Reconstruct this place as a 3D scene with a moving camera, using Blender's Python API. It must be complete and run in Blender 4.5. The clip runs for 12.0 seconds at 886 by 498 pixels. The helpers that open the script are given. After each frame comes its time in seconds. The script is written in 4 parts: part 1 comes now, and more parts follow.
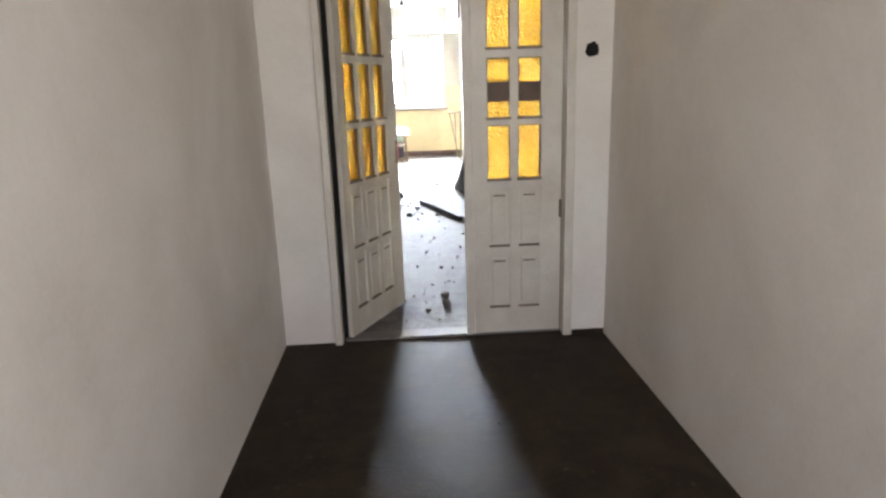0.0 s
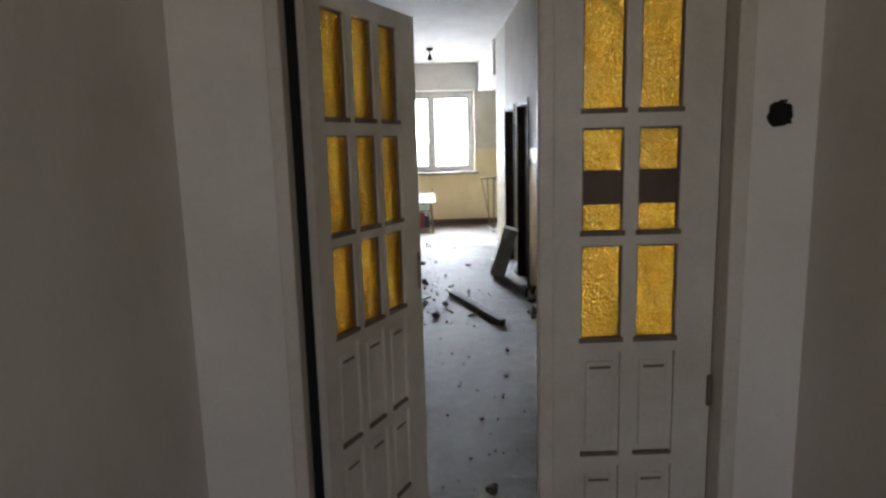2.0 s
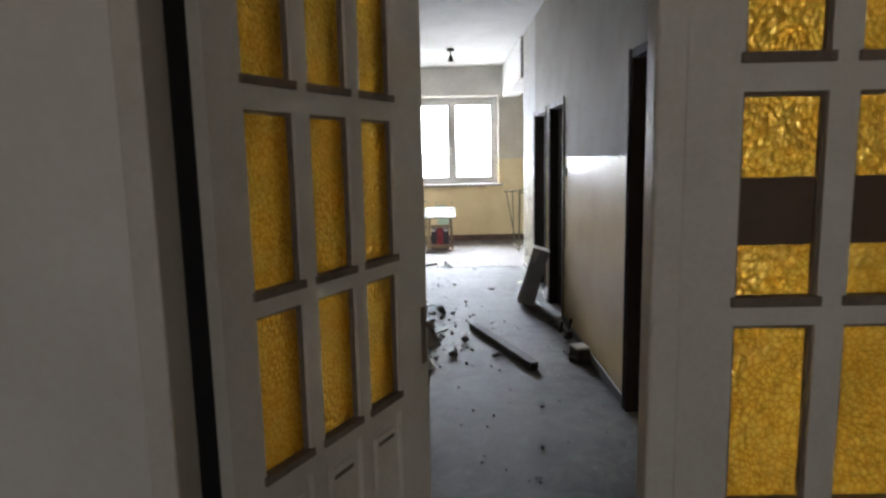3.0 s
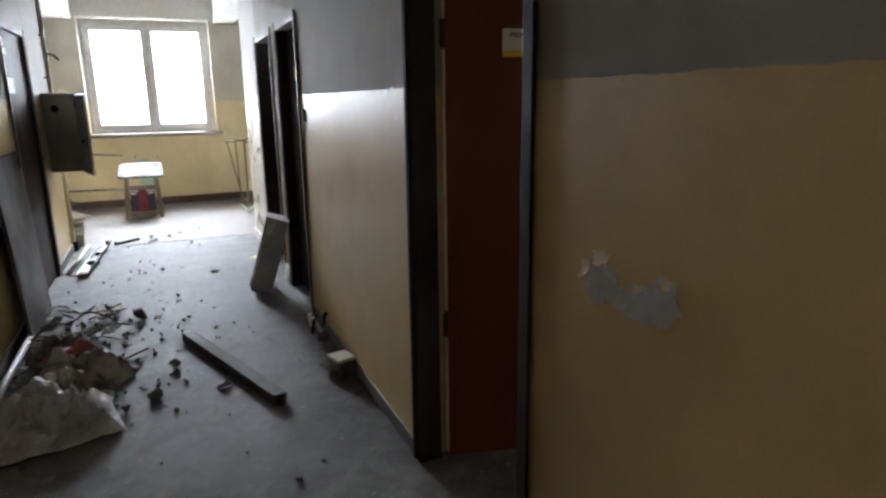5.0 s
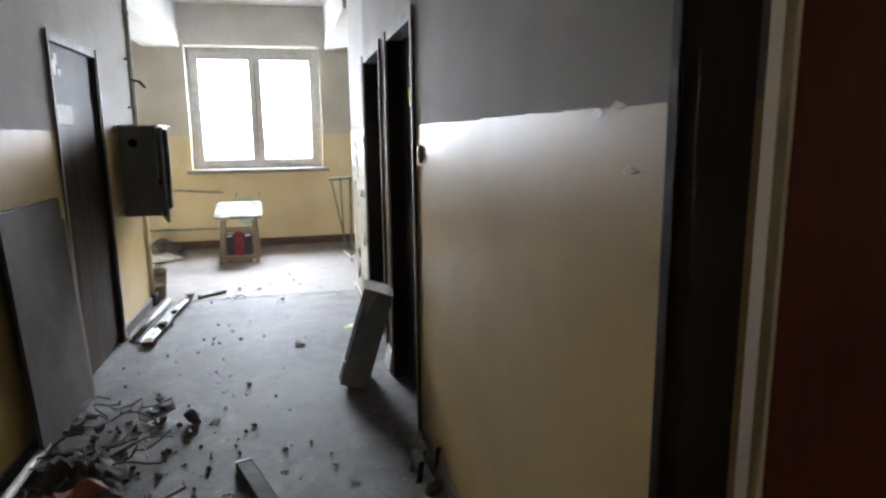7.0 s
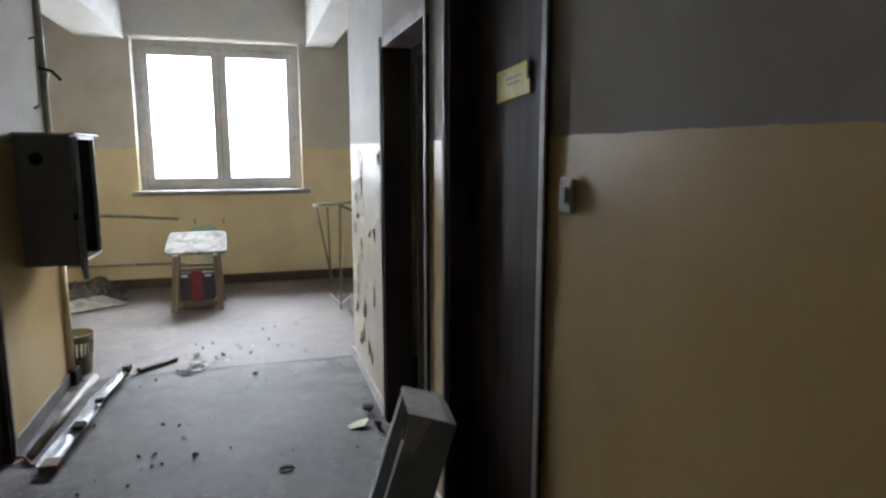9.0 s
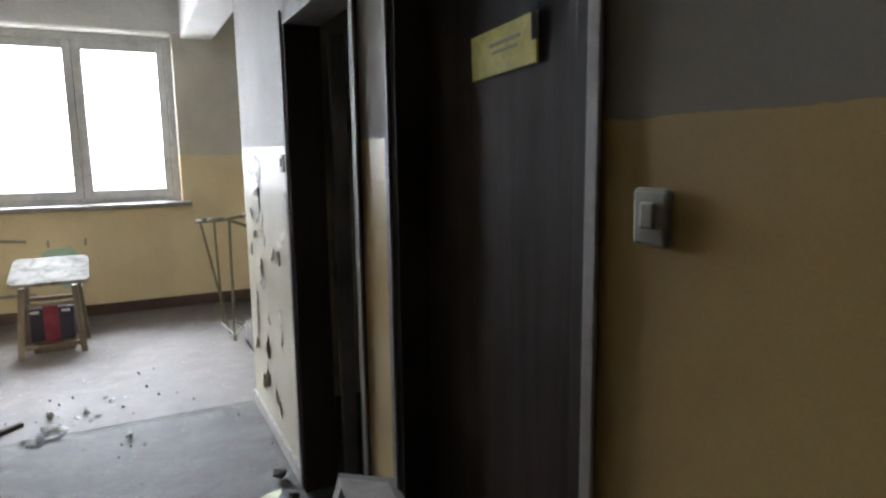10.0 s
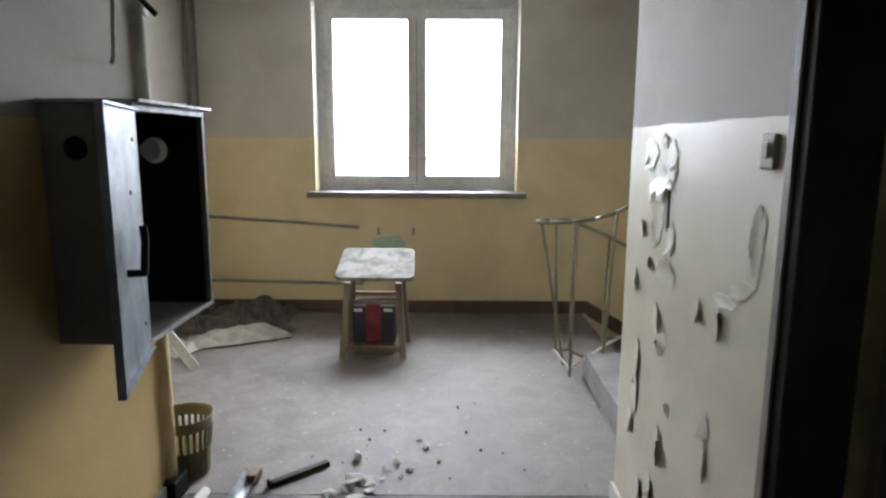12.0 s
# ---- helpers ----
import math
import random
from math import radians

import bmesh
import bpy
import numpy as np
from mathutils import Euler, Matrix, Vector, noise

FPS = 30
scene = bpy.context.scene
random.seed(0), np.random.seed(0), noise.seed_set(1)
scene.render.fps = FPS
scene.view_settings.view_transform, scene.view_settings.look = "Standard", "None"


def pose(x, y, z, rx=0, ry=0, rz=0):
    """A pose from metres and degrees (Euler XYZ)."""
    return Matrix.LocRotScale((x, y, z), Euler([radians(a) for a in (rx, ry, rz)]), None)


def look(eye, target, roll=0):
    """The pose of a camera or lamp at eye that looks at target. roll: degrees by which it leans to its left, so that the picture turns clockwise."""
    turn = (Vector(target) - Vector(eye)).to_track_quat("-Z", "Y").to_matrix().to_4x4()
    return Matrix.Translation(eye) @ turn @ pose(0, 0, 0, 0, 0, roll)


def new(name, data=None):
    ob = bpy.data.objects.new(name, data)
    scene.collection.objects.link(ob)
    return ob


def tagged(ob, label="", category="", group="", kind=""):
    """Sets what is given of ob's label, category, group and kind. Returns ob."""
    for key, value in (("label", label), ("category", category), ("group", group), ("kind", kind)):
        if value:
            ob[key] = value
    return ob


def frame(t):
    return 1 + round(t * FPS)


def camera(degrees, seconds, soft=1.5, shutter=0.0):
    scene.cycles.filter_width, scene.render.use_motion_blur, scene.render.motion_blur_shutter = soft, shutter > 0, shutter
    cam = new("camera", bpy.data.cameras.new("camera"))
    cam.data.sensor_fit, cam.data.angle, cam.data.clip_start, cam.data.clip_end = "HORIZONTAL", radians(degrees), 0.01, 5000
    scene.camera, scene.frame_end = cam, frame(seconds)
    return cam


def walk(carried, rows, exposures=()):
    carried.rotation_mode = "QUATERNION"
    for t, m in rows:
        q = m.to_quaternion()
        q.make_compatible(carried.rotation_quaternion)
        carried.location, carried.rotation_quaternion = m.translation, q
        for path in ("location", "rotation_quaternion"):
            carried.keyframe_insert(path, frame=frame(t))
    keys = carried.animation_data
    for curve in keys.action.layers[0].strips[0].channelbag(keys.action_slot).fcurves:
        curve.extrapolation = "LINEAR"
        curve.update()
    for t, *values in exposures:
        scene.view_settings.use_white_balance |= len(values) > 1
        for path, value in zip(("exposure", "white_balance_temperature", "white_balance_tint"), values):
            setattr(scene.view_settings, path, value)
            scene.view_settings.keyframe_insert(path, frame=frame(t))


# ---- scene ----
cam = camera(70.2, 12.0, soft=2.5, shutter=0.2)
PATH = [
    (0, (-0.069, 0.430, 1.436), (0.044, 2.364, 0.941), -1.8),
    (0.5, (0.009, 0.789, 1.522), (0.151, 2.724, 1.036), -2.1),
    (1, (0.064, 1.220, 1.539), (0.046, 3.183, 1.157), -1.8),
    (1.5, (-0.011, 1.659, 1.539), (-0.066, 3.640, 1.267), -1.4),
    (2, (-0.066, 2.035, 1.544), (-0.023, 4.008, 1.22), -1.5),
    (2.5, (-0.05, 2.522, 1.541), (-0.063, 4.501, 1.249), -1.4),
    (2.7, (-0.052, 2.707, 1.524), (-0.073, 4.689, 1.256), -1.2),
    (4.3, (0.084, 3.993, 1.441), (0.1, 5.94, 0.987), -0.4),
    (4.5, (0.077, 4.124, 1.434), (0.365, 6.052, 0.983), 0.1),
    (4.7, (0.108, 4.237, 1.443), (0.623, 6.115, 0.988), -0.3),
    (5, (0.158, 4.351, 1.449), (0.928, 6.138, 0.986), -0.8),
    (5.5, (0.283, 4.63, 1.499), (1.112, 6.42, 1.171), -1.5),
    (6, (0.315, 4.945, 1.456), (0.834, 6.838, 1.075), -0.9),
    (6.5, (0.37, 5.336, 1.488), (0.906, 7.232, 1.143), -0.5),
    (7, (0.418, 5.722, 1.445), (0.879, 7.635, 1.088), -0.7),
    (7.2, (0.415, 5.86, 1.467), (0.914, 7.767, 1.127), -0.3),
    (8.8, (0.331, 7.077, 1.459), (0.985, 8.936, 1.113), -1.0),
    (9, (0.334, 7.251, 1.458), (0.904, 9.142, 1.147), -0.0),
    (9.5, (0.32, 7.602, 1.465), (1.171, 9.394, 1.21), -0.0),
    (10, (0.374, 7.866, 1.445), (1.262, 9.633, 1.148), -0.8),
    (10.5, (0.505, 8.28, 1.383), (0.967, 10.204, 1.095), 0.3),
    (11, (0.529, 8.595, 1.362), (0.766, 10.429, 0.6), 0.8),
    (11.5, (0.394, 8.947, 1.405), (0.461, 10.9, 0.98), 0.3),
    (12, (0.298, 9.213, 1.43), (0.287, 11.185, 1.099), 0.3),
]
EXPOSURES = [(0.0, 2.75), (0.5, 2.1), (1.0, 1.65), (1.5, 1.35), (2.0, 1.15), (2.5, 1.05), (4.5, 0.85), (6.0, 0.95), (7.0, 0.9), (9.0, 0.15), (9.5, -0.1), (10.0, 0.32), (10.5, 0.15), (11.0, 1.35), (11.5, 0.0), (12.0, 0.0)]
walk(cam, [(t, look(eye, target, roll)) for t, eye, target, roll in PATH], EXPOSURES)

# ---- world and light ----
world = bpy.data.worlds.new("world")
scene.world = world
world.use_nodes = True
wn, wl = world.node_tree.nodes, world.node_tree.links
sky = wn.new("ShaderNodeTexSky")
sky.sky_type, sky.sun_disc = "NISHITA", False
sky.sun_elevation, sky.sun_rotation = radians(40), radians(20)
wn["Background"].inputs["Strength"].default_value = 0.12
wl.new(sky.outputs["Color"], wn["Background"].inputs["Color"])


def lamp(name, kind, m, energy, colour, **kw):
    data = bpy.data.lights.new(name, kind)
    data.energy, data.color = energy, colour
    if kind == "AREA":
        data.shape, data.size, data.size_y = "RECTANGLE", kw["size"], kw["size_y"]
    else:
        data.angle = radians(kw["angle"])
    ob = new(name, data)
    ob.matrix_world = m
    return ob


lamp("sun", "SUN", look((0, 30, 20), (0, 14, 1)), 0.8, (1, 0.97, 0.92), angle=20)
lamp("window_daylight", "AREA", pose(0.05, 16.0, 2.8, -90, 0, 0), 1250, (0.81, 0.885, 1.0), size=4.0, size_y=2.4)
lamp("room_window_daylight", "AREA", pose(3.56, 5.75, 1.6, 90, 0, 90), 4, (1.0, 0.84, 0.66), size=0.9, size_y=1.2)
lamp("back_window_daylight", "AREA", pose(0.3, -1.3, 1.75, 90, 0, 0), 11, (1.0, 0.92, 0.90), size=1.4, size_y=1.7)


# ---- materials ----
def material(name, rough=0.6, metal=0.0, spec=0.5):
    m = bpy.data.materials.new(name)
    m.use_nodes = True
    b = m.node_tree.nodes["Principled BSDF"]
    b.inputs["Roughness"].default_value, b.inputs["Metallic"].default_value = rough, metal
    b.inputs["Specular IOR Level"].default_value = spec
    return m, m.node_tree.nodes, m.node_tree.links, b


def coords(n, l, source="Object", scale=(1, 1, 1)):
    tc = n.new("ShaderNodeTexCoord")
    mp = n.new("ShaderNodeMapping")
    mp.inputs["Scale"].default_value = scale
    l.new(tc.outputs[source], mp.inputs["Vector"])
    return mp.outputs["Vector"]


def noise_tex(n, l, vec, scale, detail=6, rough=0.6, dist=0.0):
    t = n.new("ShaderNodeTexNoise")
    t.inputs["Scale"].default_value, t.inputs["Detail"].default_value = scale, detail
    t.inputs["Roughness"].default_value, t.inputs["Distortion"].default_value = rough, dist
    l.new(vec, t.inputs["Vector"])
    return t.outputs["Fac"]


def ramp(n, l, fac, stops):
    r = n.new("ShaderNodeValToRGB")
    e = r.color_ramp.elements
    while len(e) < len(stops):
        e.new(0.5)
    for el, (p, c) in zip(e, stops):
        el.position = p
        el.color = (*c, 1) if len(c) == 3 else c
    l.new(fac, r.inputs["Fac"])
    return r.outputs["Color"]


def grey(v):
    return (v, v, v)


def mix(n, l, fac, a, b, blend="MIX"):
    x = n.new("ShaderNodeMix")
    x.data_type, x.blend_type = "RGBA", blend
    for sock, v in ((x.inputs["Factor"], fac), (x.inputs[6], a), (x.inputs[7], b)):
        if isinstance(v, (int, float)):
            sock.default_value = v
        elif isinstance(v, tuple):
            sock.default_value = (*v, 1)
        else:
            l.new(v, sock)
    return x.outputs[2]


def bump(n, l, b, height, strength=0.3, dist=0.01):
    u = n.new("ShaderNodeBump")
    u.inputs["Strength"].default_value, u.inputs["Distance"].default_value = strength, dist
    l.new(height, u.inputs["Height"])
    l.new(u.outputs["Normal"], b.inputs["Normal"])


def worn(name, colour, dark, rough=0.6, metal=0.0, scale=6.0, grain=60.0, depth=0.25, spec=0.5, stretch=(1, 1, 1), lo=0.35, hi=0.7):
    """A painted or raw surface: two tones by large stains, fine grain in gloss and relief."""
    m, n, l, b = material(name, rough, metal, spec)
    v = coords(n, l, "Object", stretch)
    big, fine = noise_tex(n, l, v, scale, 8, 0.65, 0.4), noise_tex(n, l, v, grain, 4, 0.6)
    c = ramp(n, l, big, [(lo, colour), (hi, dark)])
    c = mix(n, l, 0.13, c, ramp(n, l, fine, [(0.3, grey(0.25)), (0.7, grey(0.75))]), "OVERLAY")
    l.new(c, b.inputs["Base Color"])
    r = n.new("ShaderNodeMapRange")
    r.inputs["To Min"].default_value, r.inputs["To Max"].default_value = max(0.05, rough - 0.15), min(1, rough + 0.2)
    l.new(big, r.inputs["Value"])
    l.new(r.outputs[0], b.inputs["Roughness"])
    bump(n, l, b, fine, depth, 0.004)
    return m


def wall_paint(name, upper, lower, edge, low_rough=0.22, gloss=0.5):
    """Lime-washed wall above, glossy oil-paint dado below the edge height."""
    m, n, l, b = material(name, 0.7, 0.0, gloss)
    g = n.new("ShaderNodeNewGeometry")
    pos = g.outputs["Position"]
    sep = n.new("ShaderNodeSeparateXYZ")
    l.new(pos, sep.inputs[0])
    big = noise_tex(n, l, pos, 1.1, 5, 0.5, 0.2)
    mid = noise_tex(n, l, pos, 9, 6, 0.6)
    fine = noise_tex(n, l, pos, 90, 4, 0.6)
    wob = n.new("ShaderNodeMath")
    wob.operation, wob.inputs[1].default_value = "MULTIPLY_ADD", 0.02
    l.new(mid, wob.inputs[0])
    l.new(sep.outputs["Z"], wob.inputs[2])
    cut = n.new("ShaderNodeMath")
    cut.operation, cut.inputs[1].default_value = "LESS_THAN", edge + 0.01
    l.new(wob.outputs[0], cut.inputs[0])
    up = ramp(n, l, big, [(0.2, upper), (0.8, tuple(c * 0.82 for c in upper))])
    lowc = ramp(n, l, big, [(0.2, lower), (0.8, (lower[0] * 0.93, lower[1] * 0.89, lower[2] * 0.8))])
    dirt = ramp(n, l, noise_tex(n, l, pos, 2.3, 6, 0.55, 0.3), [(0.45, grey(1)), (0.95, (0.62, 0.56, 0.48))])
    c = mix(n, l, cut.outputs[0], up, lowc)
    c = mix(n, l, 0.7, c, dirt, "MULTIPLY")
    c = mix(n, l, 0.16, c, ramp(n, l, noise_tex(n, l, pos, 210, 3, 0.7), [(0.3, grey(0.3)), (0.7, grey(0.7))]), "OVERLAY")
    l.new(c, b.inputs["Base Color"])
    rr = n.new("ShaderNodeMapRange")
    rr.inputs["To Min"].default_value, rr.inputs["To Max"].default_value = low_rough + 0.14, low_rough + 0.26
    l.new(big, rr.inputs["Value"])
    mr = n.new("ShaderNodeMix")
    mr.data_type = "FLOAT"
    l.new(cut.outputs[0], mr.inputs["Factor"])
    mr.inputs[2].default_value = 0.8
    l.new(rr.outputs[0], mr.inputs[3])
    l.new(mr.outputs[0], b.inputs["Roughness"])
    coat = n.new("ShaderNodeMath")
    coat.operation, coat.inputs[1].default_value = "MULTIPLY", 0.24
    l.new(cut.outputs[0], coat.inputs[0])
    l.new(coat.outputs[0], b.inputs["Coat Weight"])
    b.inputs["Coat Roughness"].default_value = 0.11
    wave = noise_tex(n, l, pos, 4.0, 2, 0.4)
    hsum = mix(n, l, 0.3, wave, fine)
    bump(n, l, b, hsum, 0.05, 0.004)
    return m


def floor_mat(name, a, bcol, dust, rough, spots=0.6, relief=0.25, spec=0.3):
    m, n, l, b = material(name, rough, 0.0, spec)
    pos = n.new("ShaderNodeNewGeometry").outputs["Position"]
    big = noise_tex(n, l, pos, 0.9, 10, 0.66, 0.8)
    mid = noise_tex(n, l, pos, 5.5, 10, 0.7, 0.6)
    fine = noise_tex(n, l, pos, 70, 5, 0.65)
    c = ramp(n, l, big, [(0.38, a), (0.62, bcol)])
    c = mix(n, l, ramp(n, l, mid, [(0.42, grey(0)), (0.66, grey(spots))]), c, dust)
    c = mix(n, l, 0.35, c, ramp(n, l, fine, [(0.3, grey(0.3)), (0.72, grey(0.72))]), "OVERLAY")
    c = mix(n, l, ramp(n, l, noise_tex(n, l, pos, 21, 3, 0.55), [(0.66, grey(0)), (0.70, grey(0.55))]), c, tuple(k * 1.5 for k in dust))
    c = mix(n, l, ramp(n, l, noise_tex(n, l, pos, 3.1, 8, 0.75, 1.2), [(0.60, grey(0)), (0.68, grey(0.5))]), c, tuple(k * 0.55 for k in a))
    l.new(c, b.inputs["Base Color"])
    r = n.new("ShaderNodeMapRange")
    r.inputs["To Min"].default_value, r.inputs["To Max"].default_value = rough - 0.12, rough + 0.3
    l.new(mid, r.inputs["Value"])
    l.new(r.outputs[0], b.inputs["Roughness"])
    bump(n, l, b, mix(n, l, 0.5, mid, fine), relief, 0.012)
    return m


# tones step lighter towards the window, some of its light put into the colour
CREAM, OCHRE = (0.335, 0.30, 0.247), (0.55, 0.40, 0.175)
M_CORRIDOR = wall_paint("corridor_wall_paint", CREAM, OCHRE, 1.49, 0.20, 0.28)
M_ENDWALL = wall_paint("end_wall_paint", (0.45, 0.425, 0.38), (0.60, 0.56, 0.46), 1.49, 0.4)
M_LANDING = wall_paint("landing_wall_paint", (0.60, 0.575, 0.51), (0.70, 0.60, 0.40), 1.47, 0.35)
M_HALL = worn("hall_wall_limewash", (0.80, 0.76, 0.71), (0.60, 0.55, 0.49), 0.85, scale=1.0, grain=60, depth=0.06, lo=0.36, hi=0.82)
M_CEIL = worn("ceiling_limewash", (0.60, 0.59, 0.57), (0.48, 0.47, 0.45), 0.9, scale=1.2, grain=40)
M_FLOOR = floor_mat("corridor_dusty_concrete", (0.052, 0.047, 0.043), (0.112, 0.103, 0.095), (0.225, 0.211, 0.197), 0.62, 0.65, 0.3, 0.22)
M_LANDFLOOR = floor_mat("landing_dusty_concrete", (0.118, 0.103, 0.092), (0.16, 0.14, 0.125), (0.24, 0.214, 0.194), 0.6)
M_HALLFLOOR = floor_mat("hall_dark_linoleum", (0.017, 0.012, 0.008), (0.030, 0.021, 0.013), (0.065, 0.05, 0.036), 0.52, 0.6, 0.8, 0.14)
M_WHITE = worn("old_white_gloss_paint", (0.66, 0.62, 0.55), (0.52, 0.47, 0.40), 0.42, scale=3, grain=90, depth=0.05)
M_GROOVE = worn("grimy_moulding", (0.13, 0.095, 0.07), (0.2, 0.16, 0.12), 0.7, scale=20)
M_BROWN = worn("dark_brown_frame_paint", (0.026, 0.019, 0.015), (0.045, 0.033, 0.026), 0.65, spec=0.10, scale=8, grain=80, stretch=(1, 1, 0.2))
M_GREYFRAME = worn("grey_frame_paint", (0.27, 0.245, 0.225), (0.17, 0.15, 0.135), 0.6, scale=7)
M_RED = worn("oxblood_door_paint", (0.15, 0.03, 0.011), (0.10, 0.02, 0.009), 0.5, spec=0.3, scale=4, grain=50, stretch=(1, 1, 0.3))
M_DARKDOOR = worn("dark_door_veneer", (0.046, 0.027, 0.020), (0.024, 0.015, 0.011), 0.62, spec=0.12, scale=5, grain=70, stretch=(3, 3, 0.2))
M_BASE = worn("brown_skirting_paint", (0.11, 0.065, 0.05), (0.07, 0.045, 0.038), 0.5, scale=7)
M_BOARD = worn("dusty_inner_board", (0.15, 0.13, 0.115), (0.10, 0.085, 0.075), 0.7)
M_STEEL = worn("grey_enamel_steel", (0.21, 0.197, 0.165), (0.14, 0.13, 0.107), 0.45, scale=4, grain=60, depth=0.1, spec=0.3)
M_ZINC = worn("scuffed_zinc", (0.44, 0.45, 0.46), (0.22, 0.22, 0.225), 0.45, 0.7, scale=14)
M_ZINCDOOR = worn("dull_zinc_door", (0.25, 0.275, 0.31), (0.13, 0.14, 0.155), 0.42, 0.3, scale=9)
M_LAMPBODY = worn("dusty_grey_luminaire", (0.36, 0.37, 0.355), (0.25, 0.255, 0.25), 0.45, scale=6)
M_BATTEN = worn("dull_dark_steel", (0.10, 0.10, 0.097), (0.06, 0.06, 0.058), 0.75, spec=0.2, scale=6)
M_BLACK = worn("flat_black", (0.011, 0.010, 0.010), (0.018, 0.017, 0.016), 0.8, spec=0.15)
M_WINFRAME = worn("window_frame_paint", (0.50, 0.49, 0.48), (0.36, 0.35, 0.34), 0.6, scale=9)
M_STONE = worn("terrazzo_sill", (0.22, 0.2, 0.19), (0.14, 0.13, 0.125), 0.45, scale=30)
M_WOOD = worn("weathered_wood", (0.20, 0.155, 0.11), (0.12, 0.092, 0.066), 0.6, scale=4, grain=60, stretch=(6, 6, 0.6))
M_PLANK = worn("grey_brown_chipboard", (0.088, 0.076, 0.068), (0.05, 0.043, 0.039), 0.6, scale=3, depth=0.1, spec=0.25)
M_TOP = worn("worn_white_stool_top", (0.27, 0.26, 0.235), (0.10, 0.09, 0.075), 0.75, scale=9, lo=0.42, hi=0.66, spec=0.2)
M_RAIL = worn("olive_rail_paint", (0.12, 0.115, 0.08), (0.2, 0.17, 0.11), 0.4, scale=12)
M_MAROON = worn("maroon_cloth", (0.22, 0.03, 0.05), (0.14, 0.02, 0.035), 0.8, scale=10)
M_NAVY = worn("dark_navy_cloth", (0.03, 0.03, 0.05), (0.05, 0.045, 0.07), 0.8, scale=10)


def glass_mat():
    m, n, l, b = material("clear_glass", 0.02)
    b.inputs["Transmission Weight"].default_value = 1.0
    b.inputs["IOR"].default_value = 1.02
    return m


def amber_mat():
    """Cast amber glass with a cobbled face: pale domes, darker valleys between them."""
    m, n, l, b = material("amber_hammered_glass", 0.22)
    v = coords(n, l, "Object", (1, 1, 0.8))
    b.inputs["Transmission Weight"].default_value = 1.0
    b.inputs["IOR"].default_value = 1.3
    wob = noise_tex(n, l, v, 14, 2)
    vv = mix(n, l, 0.03, v, wob, "ADD")
    cells = n.new("ShaderNodeTexVoronoi")
    cells.inputs["Scale"].default_value = 105
    edge = n.new("ShaderNodeTexVoronoi")
    edge.feature = "DISTANCE_TO_EDGE"
    edge.inputs["Scale"].default_value = 105
    l.new(vv, cells.inputs["Vector"])
    l.new(vv, edge.inputs["Vector"])
    c = ramp(n, l, noise_tex(n, l, v, 26, 3), [(0.3, (0.99, 0.74, 0.22)), (0.7, (0.94, 0.60, 0.11))])
    c = mix(n, l, ramp(n, l, edge.outputs["Distance"], [(0.0, grey(0.75)), (0.16, grey(0))]), c, (0.66, 0.36, 0.05))
    l.new(c, b.inputs["Base Color"])
    bump(n, l, b, cells.outputs["Distance"], 1.0, 0.018)
    tr = n.new("ShaderNodeBsdfTranslucent")
    l.new(c, tr.inputs["Color"])
    mx = n.new("ShaderNodeMixShader")
    mx.inputs[0].default_value = 0.48
    l.new(b.outputs[0], mx.inputs[1])
    l.new(tr.outputs[0], mx.inputs[2])
    l.new(mx.outputs[0], n["Material Output"].inputs["Surface"])
    return m


M_GLASS, M_AMBER = glass_mat(), amber_mat()
M_SKIRT = worn("grey_skirting_paint", (0.12, 0.11, 0.105), (0.18, 0.165, 0.15), 0.6, scale=8)
M_TAPE = worn("brown_glass_strip", (0.10, 0.055, 0.028), (0.07, 0.04, 0.022), 0.5)
M_EDGE = worn("cream_leaf_edge", (0.82, 0.72, 0.52), (0.7, 0.6, 0.42), 0.5, scale=10)
M_PAPER = worn("off_white_paper", (0.74, 0.73, 0.70), (0.6, 0.58, 0.54), 0.7, scale=14)
M_SIGN = worn("white_sign_laminate", (0.86, 0.86, 0.84), (0.8, 0.8, 0.77), 0.4, scale=5, depth=0.05)
M_YELLOW = worn("yellow_sign_stripe", (0.80, 0.55, 0.04), (0.7, 0.46, 0.04), 0.5)
M_YELLOWPLATE = worn("faded_yellow_plate", (0.72, 0.66, 0.08), (0.50, 0.43, 0.05), 0.55, scale=18, spec=0.3)
M_INK = worn("black_ink", (0.02, 0.02, 0.02), (0.03, 0.03, 0.03), 0.6)
M_OLIVE = worn("faded_print", (0.33, 0.30, 0.07), (0.28, 0.25, 0.06), 0.6)
M_SWITCH = worn("aged_bakelite", (0.29, 0.265, 0.205), (0.2, 0.18, 0.14), 0.5, scale=12, spec=0.3)
M_PIPE = worn("grey_green_pipe_paint", (0.30, 0.30, 0.25), (0.2, 0.2, 0.17), 0.5, scale=9)
M_YPIPE = worn("yellow_pipe_paint", (0.62, 0.48, 0.24), (0.5, 0.38, 0.18), 0.4, scale=6)
M_RUG = worn("soiled_brown_cloth", (0.10, 0.09, 0.08), (0.05, 0.045, 0.042), 0.9, scale=8)
M_CARPET = worn("pale_grey_carpet", (0.36, 0.34, 0.30), (0.24, 0.22, 0.19), 0.9, scale=7)
M_PLASTIC = worn("grimy_white_plastic", (0.46, 0.45, 0.44), (0.22, 0.205, 0.19), 0.35, scale=4, depth=0.1, lo=0.46, hi=0.66)
